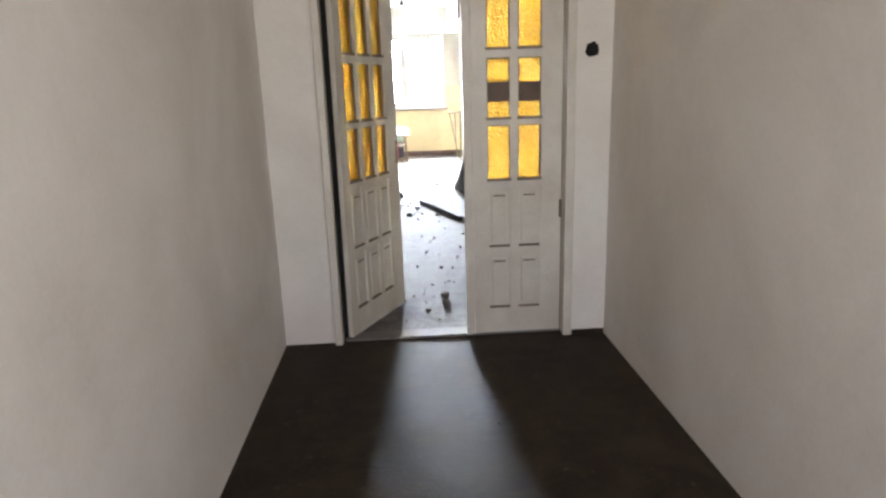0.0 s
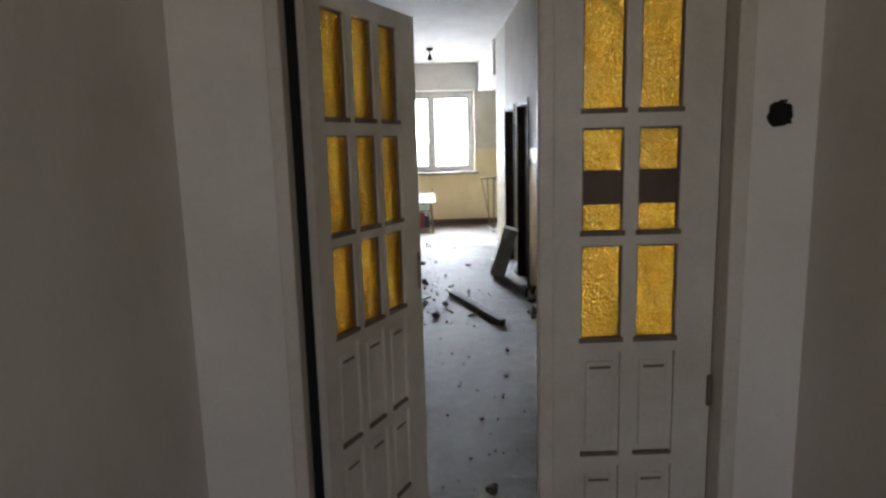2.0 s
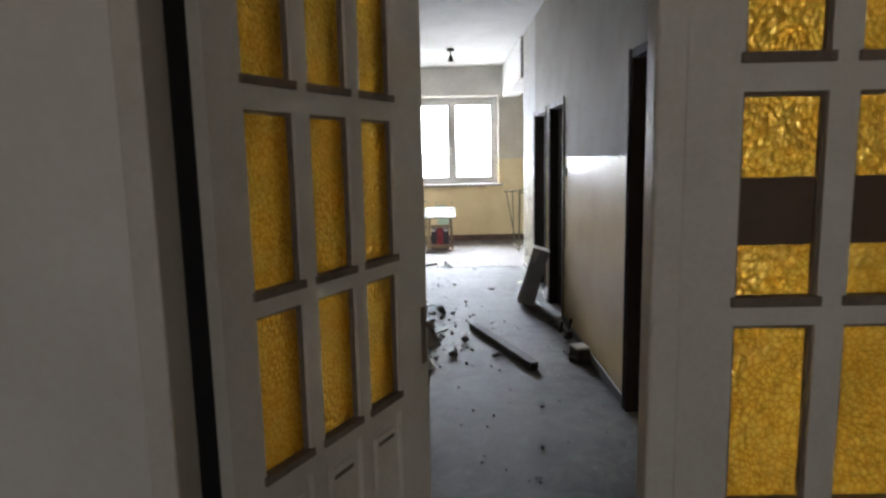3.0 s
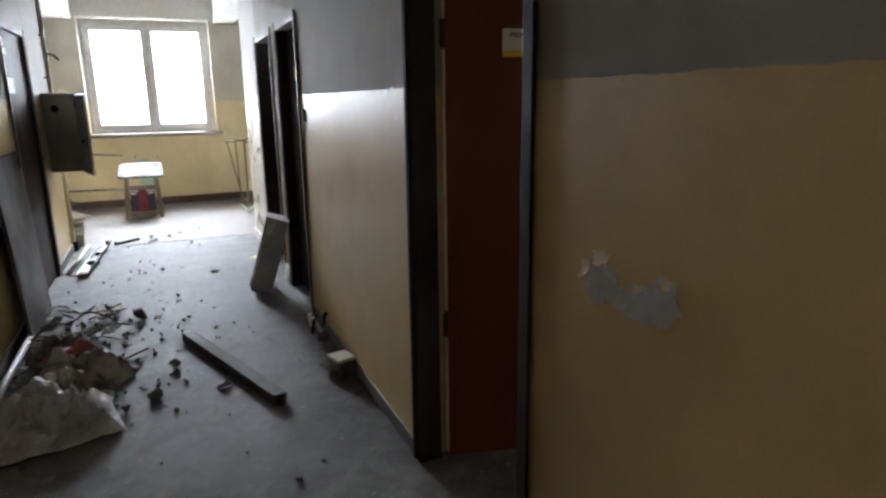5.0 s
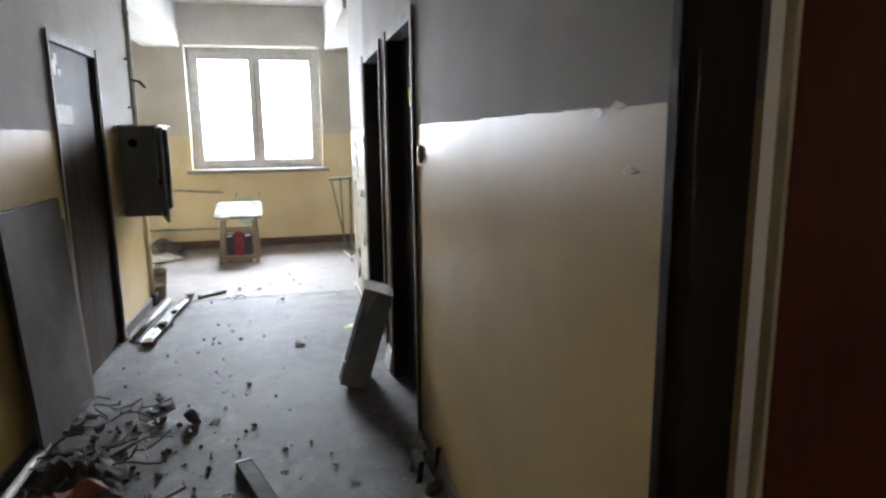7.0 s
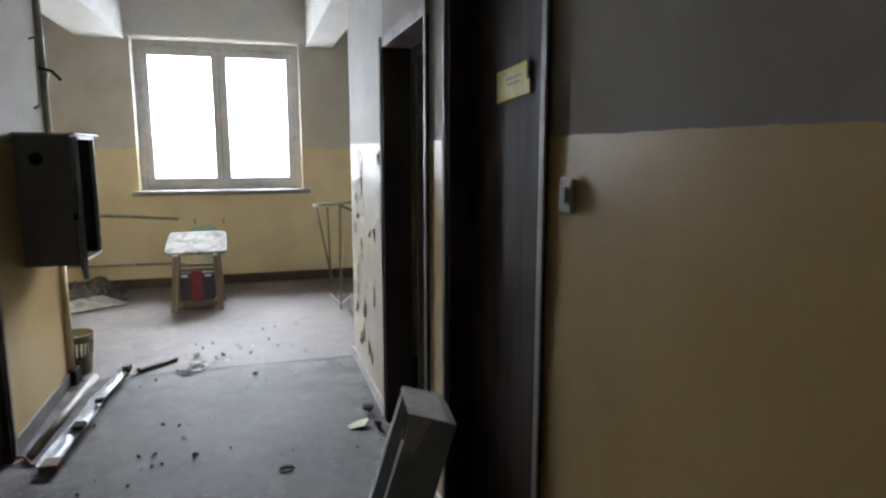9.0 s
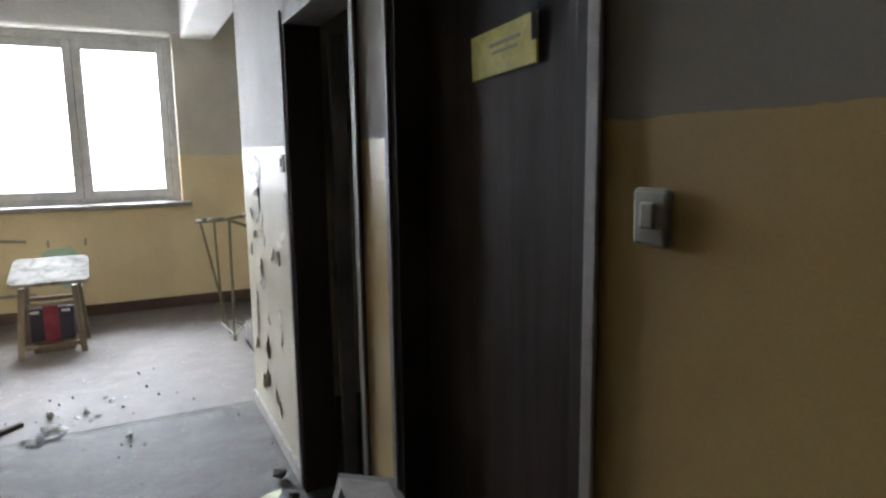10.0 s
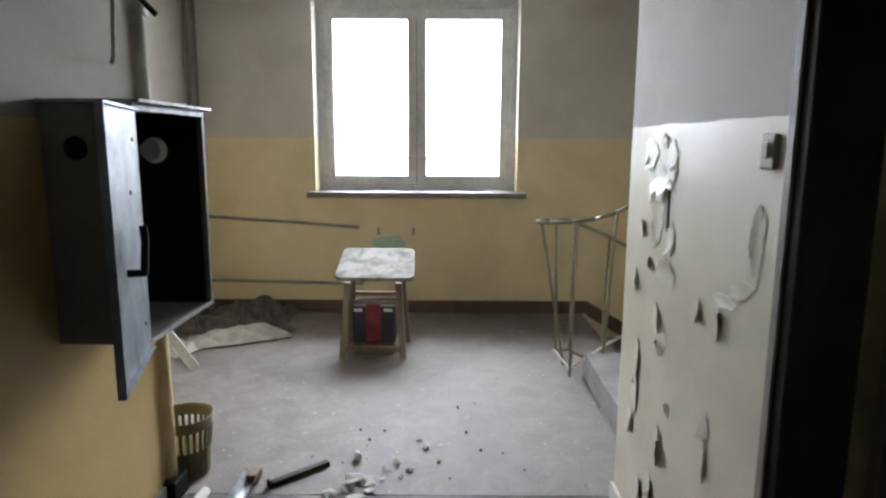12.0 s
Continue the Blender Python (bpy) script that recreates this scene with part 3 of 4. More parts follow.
# open doorway: inner lining board
part("inner_board", boxes((0.15, 0.215, 10.26, 10.29, 0.03, 1.92), bev=0.003), M_BOARD, bpy.data.objects["door_frame_4"], "pale board inside the doorway")
dl = thing("door_5", pose(LX(10.1) - 0.014, 9.675, 0), "closed dark door with torn paper notices", "door")
dl["kind"] = "structure"
part("leaf", boxes((-0.04, 0, 0.0, 0.81, 0.01, 1.972), bev=0.003), M_DARKDOOR, dl)
part("paper_notice", boxes((0, 0.002, 0.04, 0.33, 1.53, 1.64)), M_PAPER, dl, "white paper notice")
part("paper_scrap", boxes((0, 0.002, 0.06, 0.12, 1.80, 1.88), (0, 0.0025, 0.10, 0.15, 1.86, 1.92), (0, 0.0022, 0.14, 0.2, 1.80, 1.84)), M_PAPER, dl, "torn paper scraps")
part("handle", tube(tube(bmesh.new(), (0, 0.75, 1.02), (0.045, 0.75, 1.02), 0.008), (0.045, 0.76, 1.02), (0.045, 0.65, 1.02), 0.008), M_BROWN, dl)


# ---- fixtures ----
def rocker_switch(m, label):
    s = thing("light_switch", m, label, "switch", "wall switches")
    b = bmesh.new()
    box(b, -0.014, 0, -0.030, 0.030, -0.038, 0.038, bev=0.006)
    part("housing", b, M_SWITCH, s)
    part("rocker", boxes((-0.020, -0.014, -0.012, 0.012, -0.014, 0.02), bev=0.003), M_SWITCH, s)
    return s


sw = rocker_switch(DOORS @ pose(RX, 8.376, 1.361), "old grey-beige surface light switch by the dark door")
rocker_switch(DOORS @ pose(RX, 10.47, 1.416), "old grey-beige surface light switch on peeling paint")
bracket_hole = bmesh.new()
tube(bracket_hole, (0.956, 3.792, 1.635), (0.956, 3.80, 1.635), 0.036, 14)
tube(bracket_hole, (0.956, 3.788, 1.635), (0.956, 3.80, 1.635), 0.030, 14, 0.026)
for v in bracket_hole.verts:
    d = Vector((v.co.x - 0.956, 0, v.co.z - 1.635))
    v.co += d * 0.28 * noise.noise(d * 55 + Vector((3, 1, 2)))
box(bracket_hole, 0.972, 0.990, 3.794, 3.80, 1.606, 1.617)
box(bracket_hole, 0.955, 0.976, 3.795, 3.80, 1.668, 1.675)
single("junction_box_hole", bracket_hole, M_BLACK, pose(0, 0.07, -0.026), "open black junction box hole in white plaster", "junction box")

# switch box, its door open
bx0, by0, bz0 = LX(11.2) + 0.006, 10.97, 0.88
eb = thing("electric_cabinet", LAND @ pose(bx0, by0, bz0), "grey steel electric cabinet with its door hanging open", "cabinet")
D, L, Hh = 0.265, 0.50, 0.70
for d in ((0, 0.006, 0.006, L - 0.006, 0, Hh), (0, D, 0, 0.006, 0, Hh), (0, D, L - 0.006, L, 0, Hh), (0.006, D, 0.006, L - 0.006, 0, 0.006), (0.006, D, 0.006, L - 0.006, Hh - 0.006, Hh)):
    part("body_panel", boxes(d, bev=0.0015), M_STEEL, eb)
# thin black sheets over the inner faces of the steel panels
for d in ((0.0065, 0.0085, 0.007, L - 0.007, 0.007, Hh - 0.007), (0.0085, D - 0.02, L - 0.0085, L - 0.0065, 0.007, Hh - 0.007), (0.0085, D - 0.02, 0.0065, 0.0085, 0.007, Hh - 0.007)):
    part("lining", boxes(d), M_BLACK, eb, "black lining sheet inside")
part("rim", boxes((D - 0.003, D + 0.004, 0, 0.014, 0, Hh), (D - 0.003, D + 0.004, L - 0.014, L, 0, Hh), (D - 0.003, D + 0.004, 0.014, L - 0.014, 0, 0.014), (D - 0.003, D + 0.004, 0.014, L - 0.014, Hh - 0.02, Hh), bev=0.002), M_ZINC, eb, "bare zinc rim")
part("hood", boxes((-0.001, D + 0.03, -0.012, L + 0.012, Hh + 0.0005, Hh + 0.012), bev=0.003), M_ZINC, eb)
part("cable_knockout", tube(bmesh.new(), (0.10, -0.003, 0.575), (0.10, 0.0, 0.575), 0.034, 20), M_BLACK, eb, "round black cable knockout")
part("insulator", tube(tube(bmesh.new(), (0.105, L - 0.0085, 0.565), (0.105, L - 0.04, 0.565), 0.026, 18), (0.105, L - 0.04, 0.565), (0.105, L - 0.07, 0.565), 0.046, 20, 0.036), M_PAPER, eb, "white porcelain insulator")
cd = part("cabinet_door", boxes((0, 0.40, -0.004, 0, -0.01, Hh - 0.015), (0.0, 0.40, 0, 0.016, -0.01, -0.004), (0.0, 0.40, 0, 0.016, Hh - 0.021, Hh - 0.015), (0.394, 0.40, 0, 0.016, -0.004, Hh - 0.021)), M_ZINCDOOR, eb, "bare scuffed zinc door")
cd.matrix_local = pose(D + 0.004, 0.004, 0, 0, 0, -74)
for x, z in ((0.05, 0.08), (0.05, 0.60), (0.12, 0.46), (0.35, 0.09), (0.35, 0.59)):
    part("rivet", tube(bmesh.new(), (x, -0.007, z), (x, 0.003, z), 0.006, 10), M_RUST, cd)
for z in (0.10, 0.56):
    part("hinge", tube(bmesh.new(), (-0.003, -0.004, z - 0.035), (-0.003, -0.004, z + 0.035), 0.006, 10), M_ZINC, cd)
part("lock_case", boxes((0.17, 0.25, -0.022, -0.0045, 0.27, 0.30), bev=0.003), M_BLACK, cd)
part("door_handle", bent(bmesh.new(), [Vector((0.22, 0.0, 0.26)), Vector((0.22, 0.04, 0.26)), Vector((0.21, 0.045, 0.34)), Vector((0.20, 0.04, 0.38))], 0.010), M_BLACK, cd)

pipe = tube(bmesh.new(), (-0.83, 11.60, 1.6), (-0.83, 11.60, CEIL), 0.036, 14)
tube(pipe, (-0.83, 11.60, 1.93), (-0.83, 11.60, 1.98), 0.045, 14)
tube(pipe, (-0.83, 11.60, 2.5), (-0.83, 11.60, 2.54), 0.045, 14)
single("conduit_pipe", pipe, M_PIPE, LAND @ pose(0, 0, 0), "grey-green painted vertical pipe above the cabinet", "pipe", smooth=True)
pipe = tube(bmesh.new(), (-0.835, 11.615, 0.1), (-0.835, 11.615, 0.87), 0.042, 14)
single("conduit_pipe", pipe, M_YPIPE, LAND @ pose(0, 0, 0), "yellow painted vertical pipe under the cabinet", "pipe", smooth=True)
single("pipe_foot", boxes((-0.90, -0.775, 11.55, 11.68, 0, 0.10), bev=0.01), M_BLACK, LAND @ pose(0, 0, 0), "black sooty pipe foot by the wall end", "pipe foot")
single("corner_pipe", tube(tube(bmesh.new(), (-1.80, 14.42, 0), (-1.80, 14.42, 2.6), 0.018), (-1.74, 14.44, 0), (-1.74, 14.44, 2.6), 0.014), M_PIPE, pose(0.03, -0.04, -0.02), "pair of painted heating pipes in the landing corner", "pipe", smooth=True)
single("heating_pipe", bent(bmesh.new(), [Vector((-1.73, 14.45, 0.845)), Vector((-0.9, 14.45, 0.79)), Vector((-0.46, 14.45, 0.755))], 0.013), M_PIPE, pose(0.03, -0.04, -0.02), "bare grey heating pipe stub along the wall", "pipe", "heating pipes", True)
single("heating_pipe", bent(bmesh.new(), [Vector((-1.73, 14.45, 0.30)), Vector((-0.9, 14.45, 0.285)), Vector((-0.42, 14.45, 0.28))], 0.013), M_PIPE, pose(0.03, -0.04, -0.02), "bare grey heating pipe stub along the wall", "pipe", "heating pipes", True)
for x in (-0.30, -0.01):
    single("radiator_bracket", bent(bmesh.new(), [Vector((x, 14.5, 0.70)), Vector((x, 14.44, 0.70)), Vector((x + 0.005, 14.43, 0.755))], 0.009), M_PIPE, pose(0.03, -0.04, -0.02), "bent steel radiator bracket stuck in the wall", "bracket", "radiator brackets")
hookx = LX(11.3)
single("wire_hook", bent(bmesh.new(), [Vector((hookx, 11.42, 2.13)), Vector((hookx + 0.05, 11.36, 2.13)), Vector((hookx + 0.05, 11.32, 1.75)), Vector((hookx, 11.40, 1.74))], 0.007), M_PIPE, LAND @ pose(0, 0, 0), "bent steel bracket sticking out above the cabinet", "bracket")
single("wire_stub", bent(bmesh.new(), [Vector((hookx + 0.05, 11.34, 1.96)), Vector((hookx + 0.10, 11.42, 1.955)), Vector((hookx + 0.13, 11.47, 1.91))], 0.010), M_BLACK, LAND @ pose(0, 0, 0), "black cable stub on the steel bracket", "cable")
single("vent_hole", boxes((-0.79, -0.815, 8.17, 8.25, 1.93, 2.06)), M_BLACK, pose(0, 0, 0), "small black broken box high on the wall", "box")
lamp_fix = thing("ceiling_lamp", pose(0.03, 12.5, CEIL), "bare bulb holder hanging from the ceiling", "lamp")
part("rose", tube(bmesh.new(), (0, 0, -0.035), (0, 0, 0), 0.055, 14), M_BLACK, lamp_fix)
part("flex", tube(bmesh.new(), (0, 0, -0.10), (0, 0, -0.035), 0.01), M_BLACK, lamp_fix)
part("bulb_holder", tube(bmesh.new(), (0, 0, -0.18), (0, 0, -0.10), 0.04, 12, 0.022), M_BLACK, lamp_fix)

# ---- landing furniture ----
st = thing("stool", LAND @ pose(-0.20, 13.56, 0), "wooden stool with a worn white tilted top", "stool")
top = boxes((-0.28, 0.28, -0.18, 0.18, 0.52, 0.548))
ed = [e for e in top.edges if abs(e.verts[0].co.z - e.verts[1].co.z) > 0.01]
bmesh.ops.bevel(top, geom=ed, offset=0.05, segments=5, affect="EDGES", profile=0.5)
for v in top.verts:
    k = (v.co.y + 0.18) / 0.36
    v.co.z += 0.15 * k
    v.co.x *= 1 - 0.06 * k
    v.co.y += 0.10
part("tabletop", top, M_TOP, st, "worn white seat board tilted up at the back")
for sx in (-1, 1):
    for sy in (-1, 1):
        leg = bmesh.new()
        box(leg, -0.022, 0.022, -0.018, 0.018, 0, 0.525 if sy < 0 else 0.63)
        for v in leg.verts:
            k = max(0.0, 1 - v.co.z / 0.52)
            v.co.x += sx * (0.175 + 0.035 * k)
            v.co.y += sy * (0.13 + 0.06 * k)
        part("leg", leg, M_WOOD, st)
for y in (-0.175, 0.175):
    part("stretcher", boxes((-0.19, 0.19, y - 0.012, y + 0.012, 0.05, 0.085)), M_WOOD, st)
    part("apron", boxes((-0.165, 0.165, y * 0.72 - 0.01, y * 0.72 + 0.01, 0.37, 0.40)), M_WOOD, st)
bag = thing("carton", LAND @ pose(-0.20, 13.56, 0.0), "dark carton with a maroon front panel under the stool", "carton")
part("body", boxes((-0.15, 0.15, -0.115, 0.14, 0.09, 0.35), bev=0.012), M_NAVY, bag)
part("front_panel", boxes((-0.055, 0.05, -0.121, -0.1155, 0.085, 0.37), bev=0.002), M_MAROON, bag, "maroon front panel")
part("base", boxes((-0.14, 0.14, -0.10, 0.13, 0, 0.0895)), M_WOOD, bag)
for x in (-0.11, 0.10):
    part("label", boxes((x - 0.03, x + 0.03, -0.1185, -0.1155, 0.315, 0.335)), M_PAPER, bag, "pale label")

RNG = random.Random(7)


def crumple(w, d, n, amp, seed, lift=0.0, edge=0.25, thick=0.004, freq=5.0):
    """A creased sheet of w by d metres lying about the origin."""
    bm = bmesh.new()
    bmesh.ops.create_grid(bm, x_segments=n, y_segments=n, size=0.5)
    off = Vector((seed * 3.7, seed * 1.3, 0))
    for v in bm.verts:
        p = Vector((v.co.x * w, v.co.y * d, 0))
        q = p * freq + off
        r = noise.turbulence(q, 3, False, noise_basis="BLENDER")
        ridge = 0.6 * abs(noise.noise(q * 0.8 + Vector((9, 2, 4)))) + 0.45 * abs(noise.noise(q * 2.1 + Vector((3, 7, 1)))) + 0.2 * abs(noise.noise(q * 4.7))
        fall = min(1.0, (0.5 - max(abs(v.co.x), abs(v.co.y))) / edge + 0.12)
        jag = noise.noise_vector(q * 0.9) * 0.10
        v.co = Vector((p.x + jag.x * w, p.y + jag.y * d, max(0.003, (lift + amp * (0.55 * abs(r) + 1.1 * ridge)) * fall)))
    bmesh.ops.recalc_face_normals(bm, faces=bm.faces)
    bmesh.ops.solidify(bm, geom=bm.faces[:], thickness=-thick)
    return bm


single("plastic_sack", crumple(0.54, 0.52, 44, 0.17, 1, 0.02, 0.20, 0.003, 5.0), M_PLASTIC, pose(-0.45, 7.50, 0.002, 0, 0, 12), "crumpled grey-white plastic sack on the floor", "sack")
single("plastic_sheet", crumple(0.50, 0.46, 34, 0.16, 2, 0.02, 0.22, 0.003, 4.6), M_PLASTIC2, pose(-0.42, 7.92, 0.002, 0, 0, -25), "dirty crumpled plastic sheet with folds", "plastic sheet")
single("orange_rag", crumple(0.30, 0.075, 18, 0.07, 3, 0.02, 0.3, 0.004, 8.0), M_ORANGE, pose(-0.45, 8.12, 0.11, 0, 0, 45), "dirty orange-red rag on the rubble", "rag")
single("brown_cloth", crumple(0.34, 0.44, 24, 0.12, 4, 0.02, 0.25, 0.006, 7.0), M_RUG, pose(-0.50, 8.38, 0.002, 0, 0, 10), "soiled brown cloth in the rubble heap", "cloth")
single("rug", crumple(0.95, 0.62, 40, 0.17, 5, 0.03, 0.30, 0.01, 4.5), M_RUG, LAND @ pose(-1.42, 14.16, 0.002, 0, 0, 8), "crumpled grey-brown rug in the landing corner", "rug")
single("carpet_strip", crumple(0.72, 0.32, 30, 0.08, 6, 0.02, 0.25, 0.012, 3.0), M_CARPET, LAND @ pose(-1.25, 13.78, 0.002, 0, 0, 28), "pale grey carpet strip crumpled by the rug", "carpet")
single("carpet_strip", crumple(0.5, 0.2, 18, 0.05, 8, 0.01, 0.3, 0.01, 5.0), M_CARPET, LAND @ pose(-1.52, 13.55, 0.002, 0, 0, 60), "pale grey carpet strip crumpled by the rug", "carpet")
single("white_board", boxes((-0.03, 0.03, -0.008, 0.008, 0, 0.62), bev=0.003), M_PAPER, LAND @ pose(-1.34, 13.12, 0.01, 20, -26, 20), "narrow white board leaning in the corner", "board")

# slatted waste basket
bin_ = thing("waste_basket", LAND @ pose(-0.845, 11.83, 0), "olive plastic slatted waste basket by the wall end", "waste basket")
b = bmesh.new()
tube(b, (0, 0, 0), (0, 0, 0.13), 0.098, 24, 0.108)
part("base", b, M_BIN, bin_)
N = 26
for k in range(N):
    a = 2 * math.pi * k / N
    s = bmesh.new()
    box(s, -0.007, 0.007, -0.002, 0.002, 0, 0.1)
    for v in s.verts:
        v.co.y += 0.108 + 0.009 * v.co.z / 0.1
    ob = part("slat", s, M_BIN, bin_)
    ob.matrix_local = pose(0, 0, 0.13, 0, 0, math.degrees(a))
ring = bmesh.new()
for z, r, h in ((0.228, 0.1165, 0.045), (0.268, 0.123, 0.012)):
    res = bmesh.ops.create_cone(ring, cap_ends=False, segments=28, radius1=r, radius2=r + 0.004, depth=h, matrix=Matrix.Translation((0, 0, z + h / 2 - 0.005)))
bmesh.ops.solidify(ring, geom=ring.faces[:], thickness=0.003)
part("rim", ring, M_BIN, bin_)

# ---- stairs ----
up = thing("stairs_up", LAND @ pose(1.19, 11.71, 0), "grey concrete steps rising from the landing", "stairs")
up["kind"] = "structure"
for k in range(8):
    part("step", boxes((0.29 * k, 0.29 * k + (0.32 if k < 7 else 0.6), 0, 1.33, 0 if k == 0 else 0.17 * k - 0.02, 0.17 * (k + 1)), bev=0.006), M_STEP, up)
dn = thing("stairs_down", LAND @ pose(1.5, 13.12, 0), "grey concrete steps leading down from the landing", "stairs")
dn["kind"] = "structure"
for k in range(9):
    part("step", boxes((0.29 * k, 0.29 * k + 0.32, 0, 1.36, -0.17 * (k + 1) - 0.15, -0.17 * (k + 1)), bev=0.006), M_STEP, dn)
setting("landing_edge", boxes((1.145, 1.46, 12.95, FARY, -0.2, 0)), M_LANDFLOOR, "grey dusty concrete landing floor by the stairs", "floor")

rail = thing("stair_railing", LAND @ pose(0, 0, 0), "olive painted steel stair railing with a curved end", "railing")
loop = [Vector((1.62, 12.98, 1.26)), Vector((1.45, 13.0, 1.125)), Vector((1.34, 13.02, 1.065)), Vector((1.22, 13.05, 1.02)), Vector((1.08, 13.08, 0.998)), Vector((0.95, 13.10, 0.99)), Vector((0.885, 13.14, 0.987)), Vector((0.89, 13.2, 0.987)), Vector((0.97, 13.26, 0.99)), Vector((1.10, 13.28, 0.99)), Vector((1.35, 13.28, 0.885)), Vector((1.62, 13.28, 0.75))]
hr = bent(bmesh.new(), loop, 0.013)
part("handrail", hr, M_RAIL, rail, smooth=True)
part("handrail", bent(bmesh.new(), [Vector((1.62, 12.98, 1.26)), Vector((2.6, 12.98, 1.84))], 0.013), M_RAIL, rail)
part("handrail", bent(bmesh.new(), [Vector((1.62, 13.28, 0.75)), Vector((2.6, 13.28, 0.18))], 0.013), M_RAIL, rail)
for p, q in (((0.905, 13.13, 0.98), (1.085, 13.20, 0.03)), ((1.02, 13.26, 0.985), (1.04, 13.26, 0.12)), ((1.115, 13.07, 0.99), (1.105, 13.07, 0.0)), ((1.145, 13.28, 0.97), (1.135, 13.28, 0.12)),
             ((1.345, 13.02, 1.06), (1.30, 13.02, 0.172)), ((1.37, 13.28, 0.875), (1.345, 13.28, 0.0)), ((1.9, 12.98, 1.42), (1.9, 12.98, 0.5)), ((1.9, 13.28, 0.58), (1.9, 13.28, -0.34))):
    part("post", tube(bmesh.new(), p, q, 0.010), M_RAIL, rail)
part("bottom_rail", bent(bmesh.new(), [Vector((1.03, 13.27, 0.11)), Vector((1.10, 13.07, 0.05)), Vector((1.34, 13.05, 0.235)), Vector((1.9, 12.98, 0.56))], 0.009), M_CHALK, rail, "paint-splashed bottom rail")
part("bottom_rail", bent(bmesh.new(), [Vector((1.03, 13.27, 0.11)), Vector((1.13, 13.28, 0.11)), Vector((1.35, 13.28, 0.0)), Vector((1.9, 13.28, -0.32))], 0.009), M_RAIL, rail)

# ---- loose things in the corridor ----
lum = thing("luminaire_housing", pose(0.785, 9.16, 0.0, 0, 0, -7) @ pose(0, 0, 0, 0, 17, 0), "grey steel lamp housing leaning on the door post", "lamp housing")
W, Dp, Hl = 0.16, 0.27, 0.575
part("front_panel", boxes((-W, 0, 0, 0.006, 0, Hl), bev=0.002), M_LAMPBODY, lum)
part("rear_panel", boxes((-W, 0, Dp - 0.006, Dp, 0, Hl), bev=0.002), M_LAMPBODY, lum)
part("back_plate", boxes((-0.006, 0, 0.006, Dp - 0.006, 0, Hl)), M_LAMPBODY, lum)
part("end_plate", boxes((-W, -0.006, 0.006, Dp - 0.006, Hl - 0.006, Hl)), M_LAMPBODY, lum)
part("end_plate", boxes((-W, -0.006, 0.006, Dp - 0.006, 0, 0.006)), M_LAMPBODY, lum)
part("gear_tray", boxes((-W + 0.055, -W + 0.060, 0.007, Dp - 0.007, 0.007, Hl - 0.007)), M_BATTEN, lum, "dark recessed gear tray")
part("lip", boxes((-W, -W + 0.004, 0.0062, 0.028, 0.10, Hl - 0.10), (-W, -W + 0.004, Dp - 0.05, Dp - 0.0062, 0.0062, Hl - 0.0062)), M_LAMPBODY, lum)
part("tube_holder", boxes((-W - 0.014, -W + 0.05, 0.02, 0.055, 0.02, 0.13), (-W - 0.010, -W + 0.03, 0.10, 0.135, 0.015, 0.09), (-W - 0.006, -W + 0.04, 0.17, 0.20, 0.03, 0.08), bev=0.004), M_PAPER, lum, "pale broken tube holder")
flap = boxes((-W - 0.012, -W + 0.075, -0.005, -0.0005, Hl - 0.125, Hl + 0.006), (-W - 0.012, -0.03, -0.005, Dp - 0.04, Hl + 0.0005, Hl + 0.005), bev=0.001)
for v in flap.verts:
    if v.co.z < Hl - 0.05:
        v.co.x = -W + 0.02 + (v.co.x + W) * 0.35
part("end_flap", flap, M_CHALK, lum, "bent pale end flap")

bar = Vector((0.544, 7.291, 0)) - Vector((0.157, 8.41, 0))
bar_m = pose(0.157, 8.41, 0, 0, 0, math.degrees(math.atan2(bar.y, bar.x)))
bt = thing("lamp_batten", bar_m, "grey steel lamp batten lying on the floor", "lamp batten")
ch = boxes((0, bar.length, -0.033, -0.029, 0, 0.045), (0, bar.length, 0.029, 0.033, 0, 0.045), (0, bar.length, -0.033, 0.033, 0.0452, 0.049), bev=0.004)
part("channel", ch, M_BATTEN, bt)
part("end_cap", boxes((-0.012, 0.0, -0.035, 0.035, 0, 0.052), bev=0.003), M_ZINC, bt)
part("end_cap", boxes((bar.length, bar.length + 0.03, -0.022, 0.010, 0, 0.043), bev=0.004), M_BLACK, bt)

pl = thing("chipboard_panel", pose(0, 0, 0), "dark grey-brown chipboard panel leaning on the wall", "panel")
b = boxes((0, 0.02, 8.70, 9.47, 0, 1.14), bev=0.002)
for v in b.verts:
    v.co.x += LX(9.1) + 0.075 - 0.055 * v.co.z + (0.0 if v.co.y < 9.1 else -0.01)
part("board", b, M_PLANK, pl)
single("lath", boxes((-0.008, 0.008, -0.024, 0.024, 0, 1.02), bev=0.002), M_WOOD, pose(LX(9.5) + 0.06, 9.53, 0, 0, -2.5, 0), "thin wooden lath leaning by the door", "lath")

single("lamp_tube", tube(bmesh.new(), (-0.74, 7.30, 0.035), (-0.735, 8.78, 0.06), 0.019, 14), M_TUBE, pose(0, 0, 0), "dusty white fluorescent tube lying along the wall", "fluorescent tube", "loose tubes", True)
single("lamp_tube", tube(bmesh.new(), (-0.725, 10.52, 0.022), (-0.685, 11.63, 0.022), 0.021, 14), M_TUBE, LAND @ pose(0, 0, 0), "thick pale plastic pipe lying along the wall", "pipe", "loose tubes", True)
rf = thing("reflector_strip", LAND @ pose(-0.60, 10.33, 0, 0, 0, math.degrees(math.atan2(1.44, 0.085))), "bent shiny metal lamp strip lying on the floor", "metal strip")
b = bmesh.new()
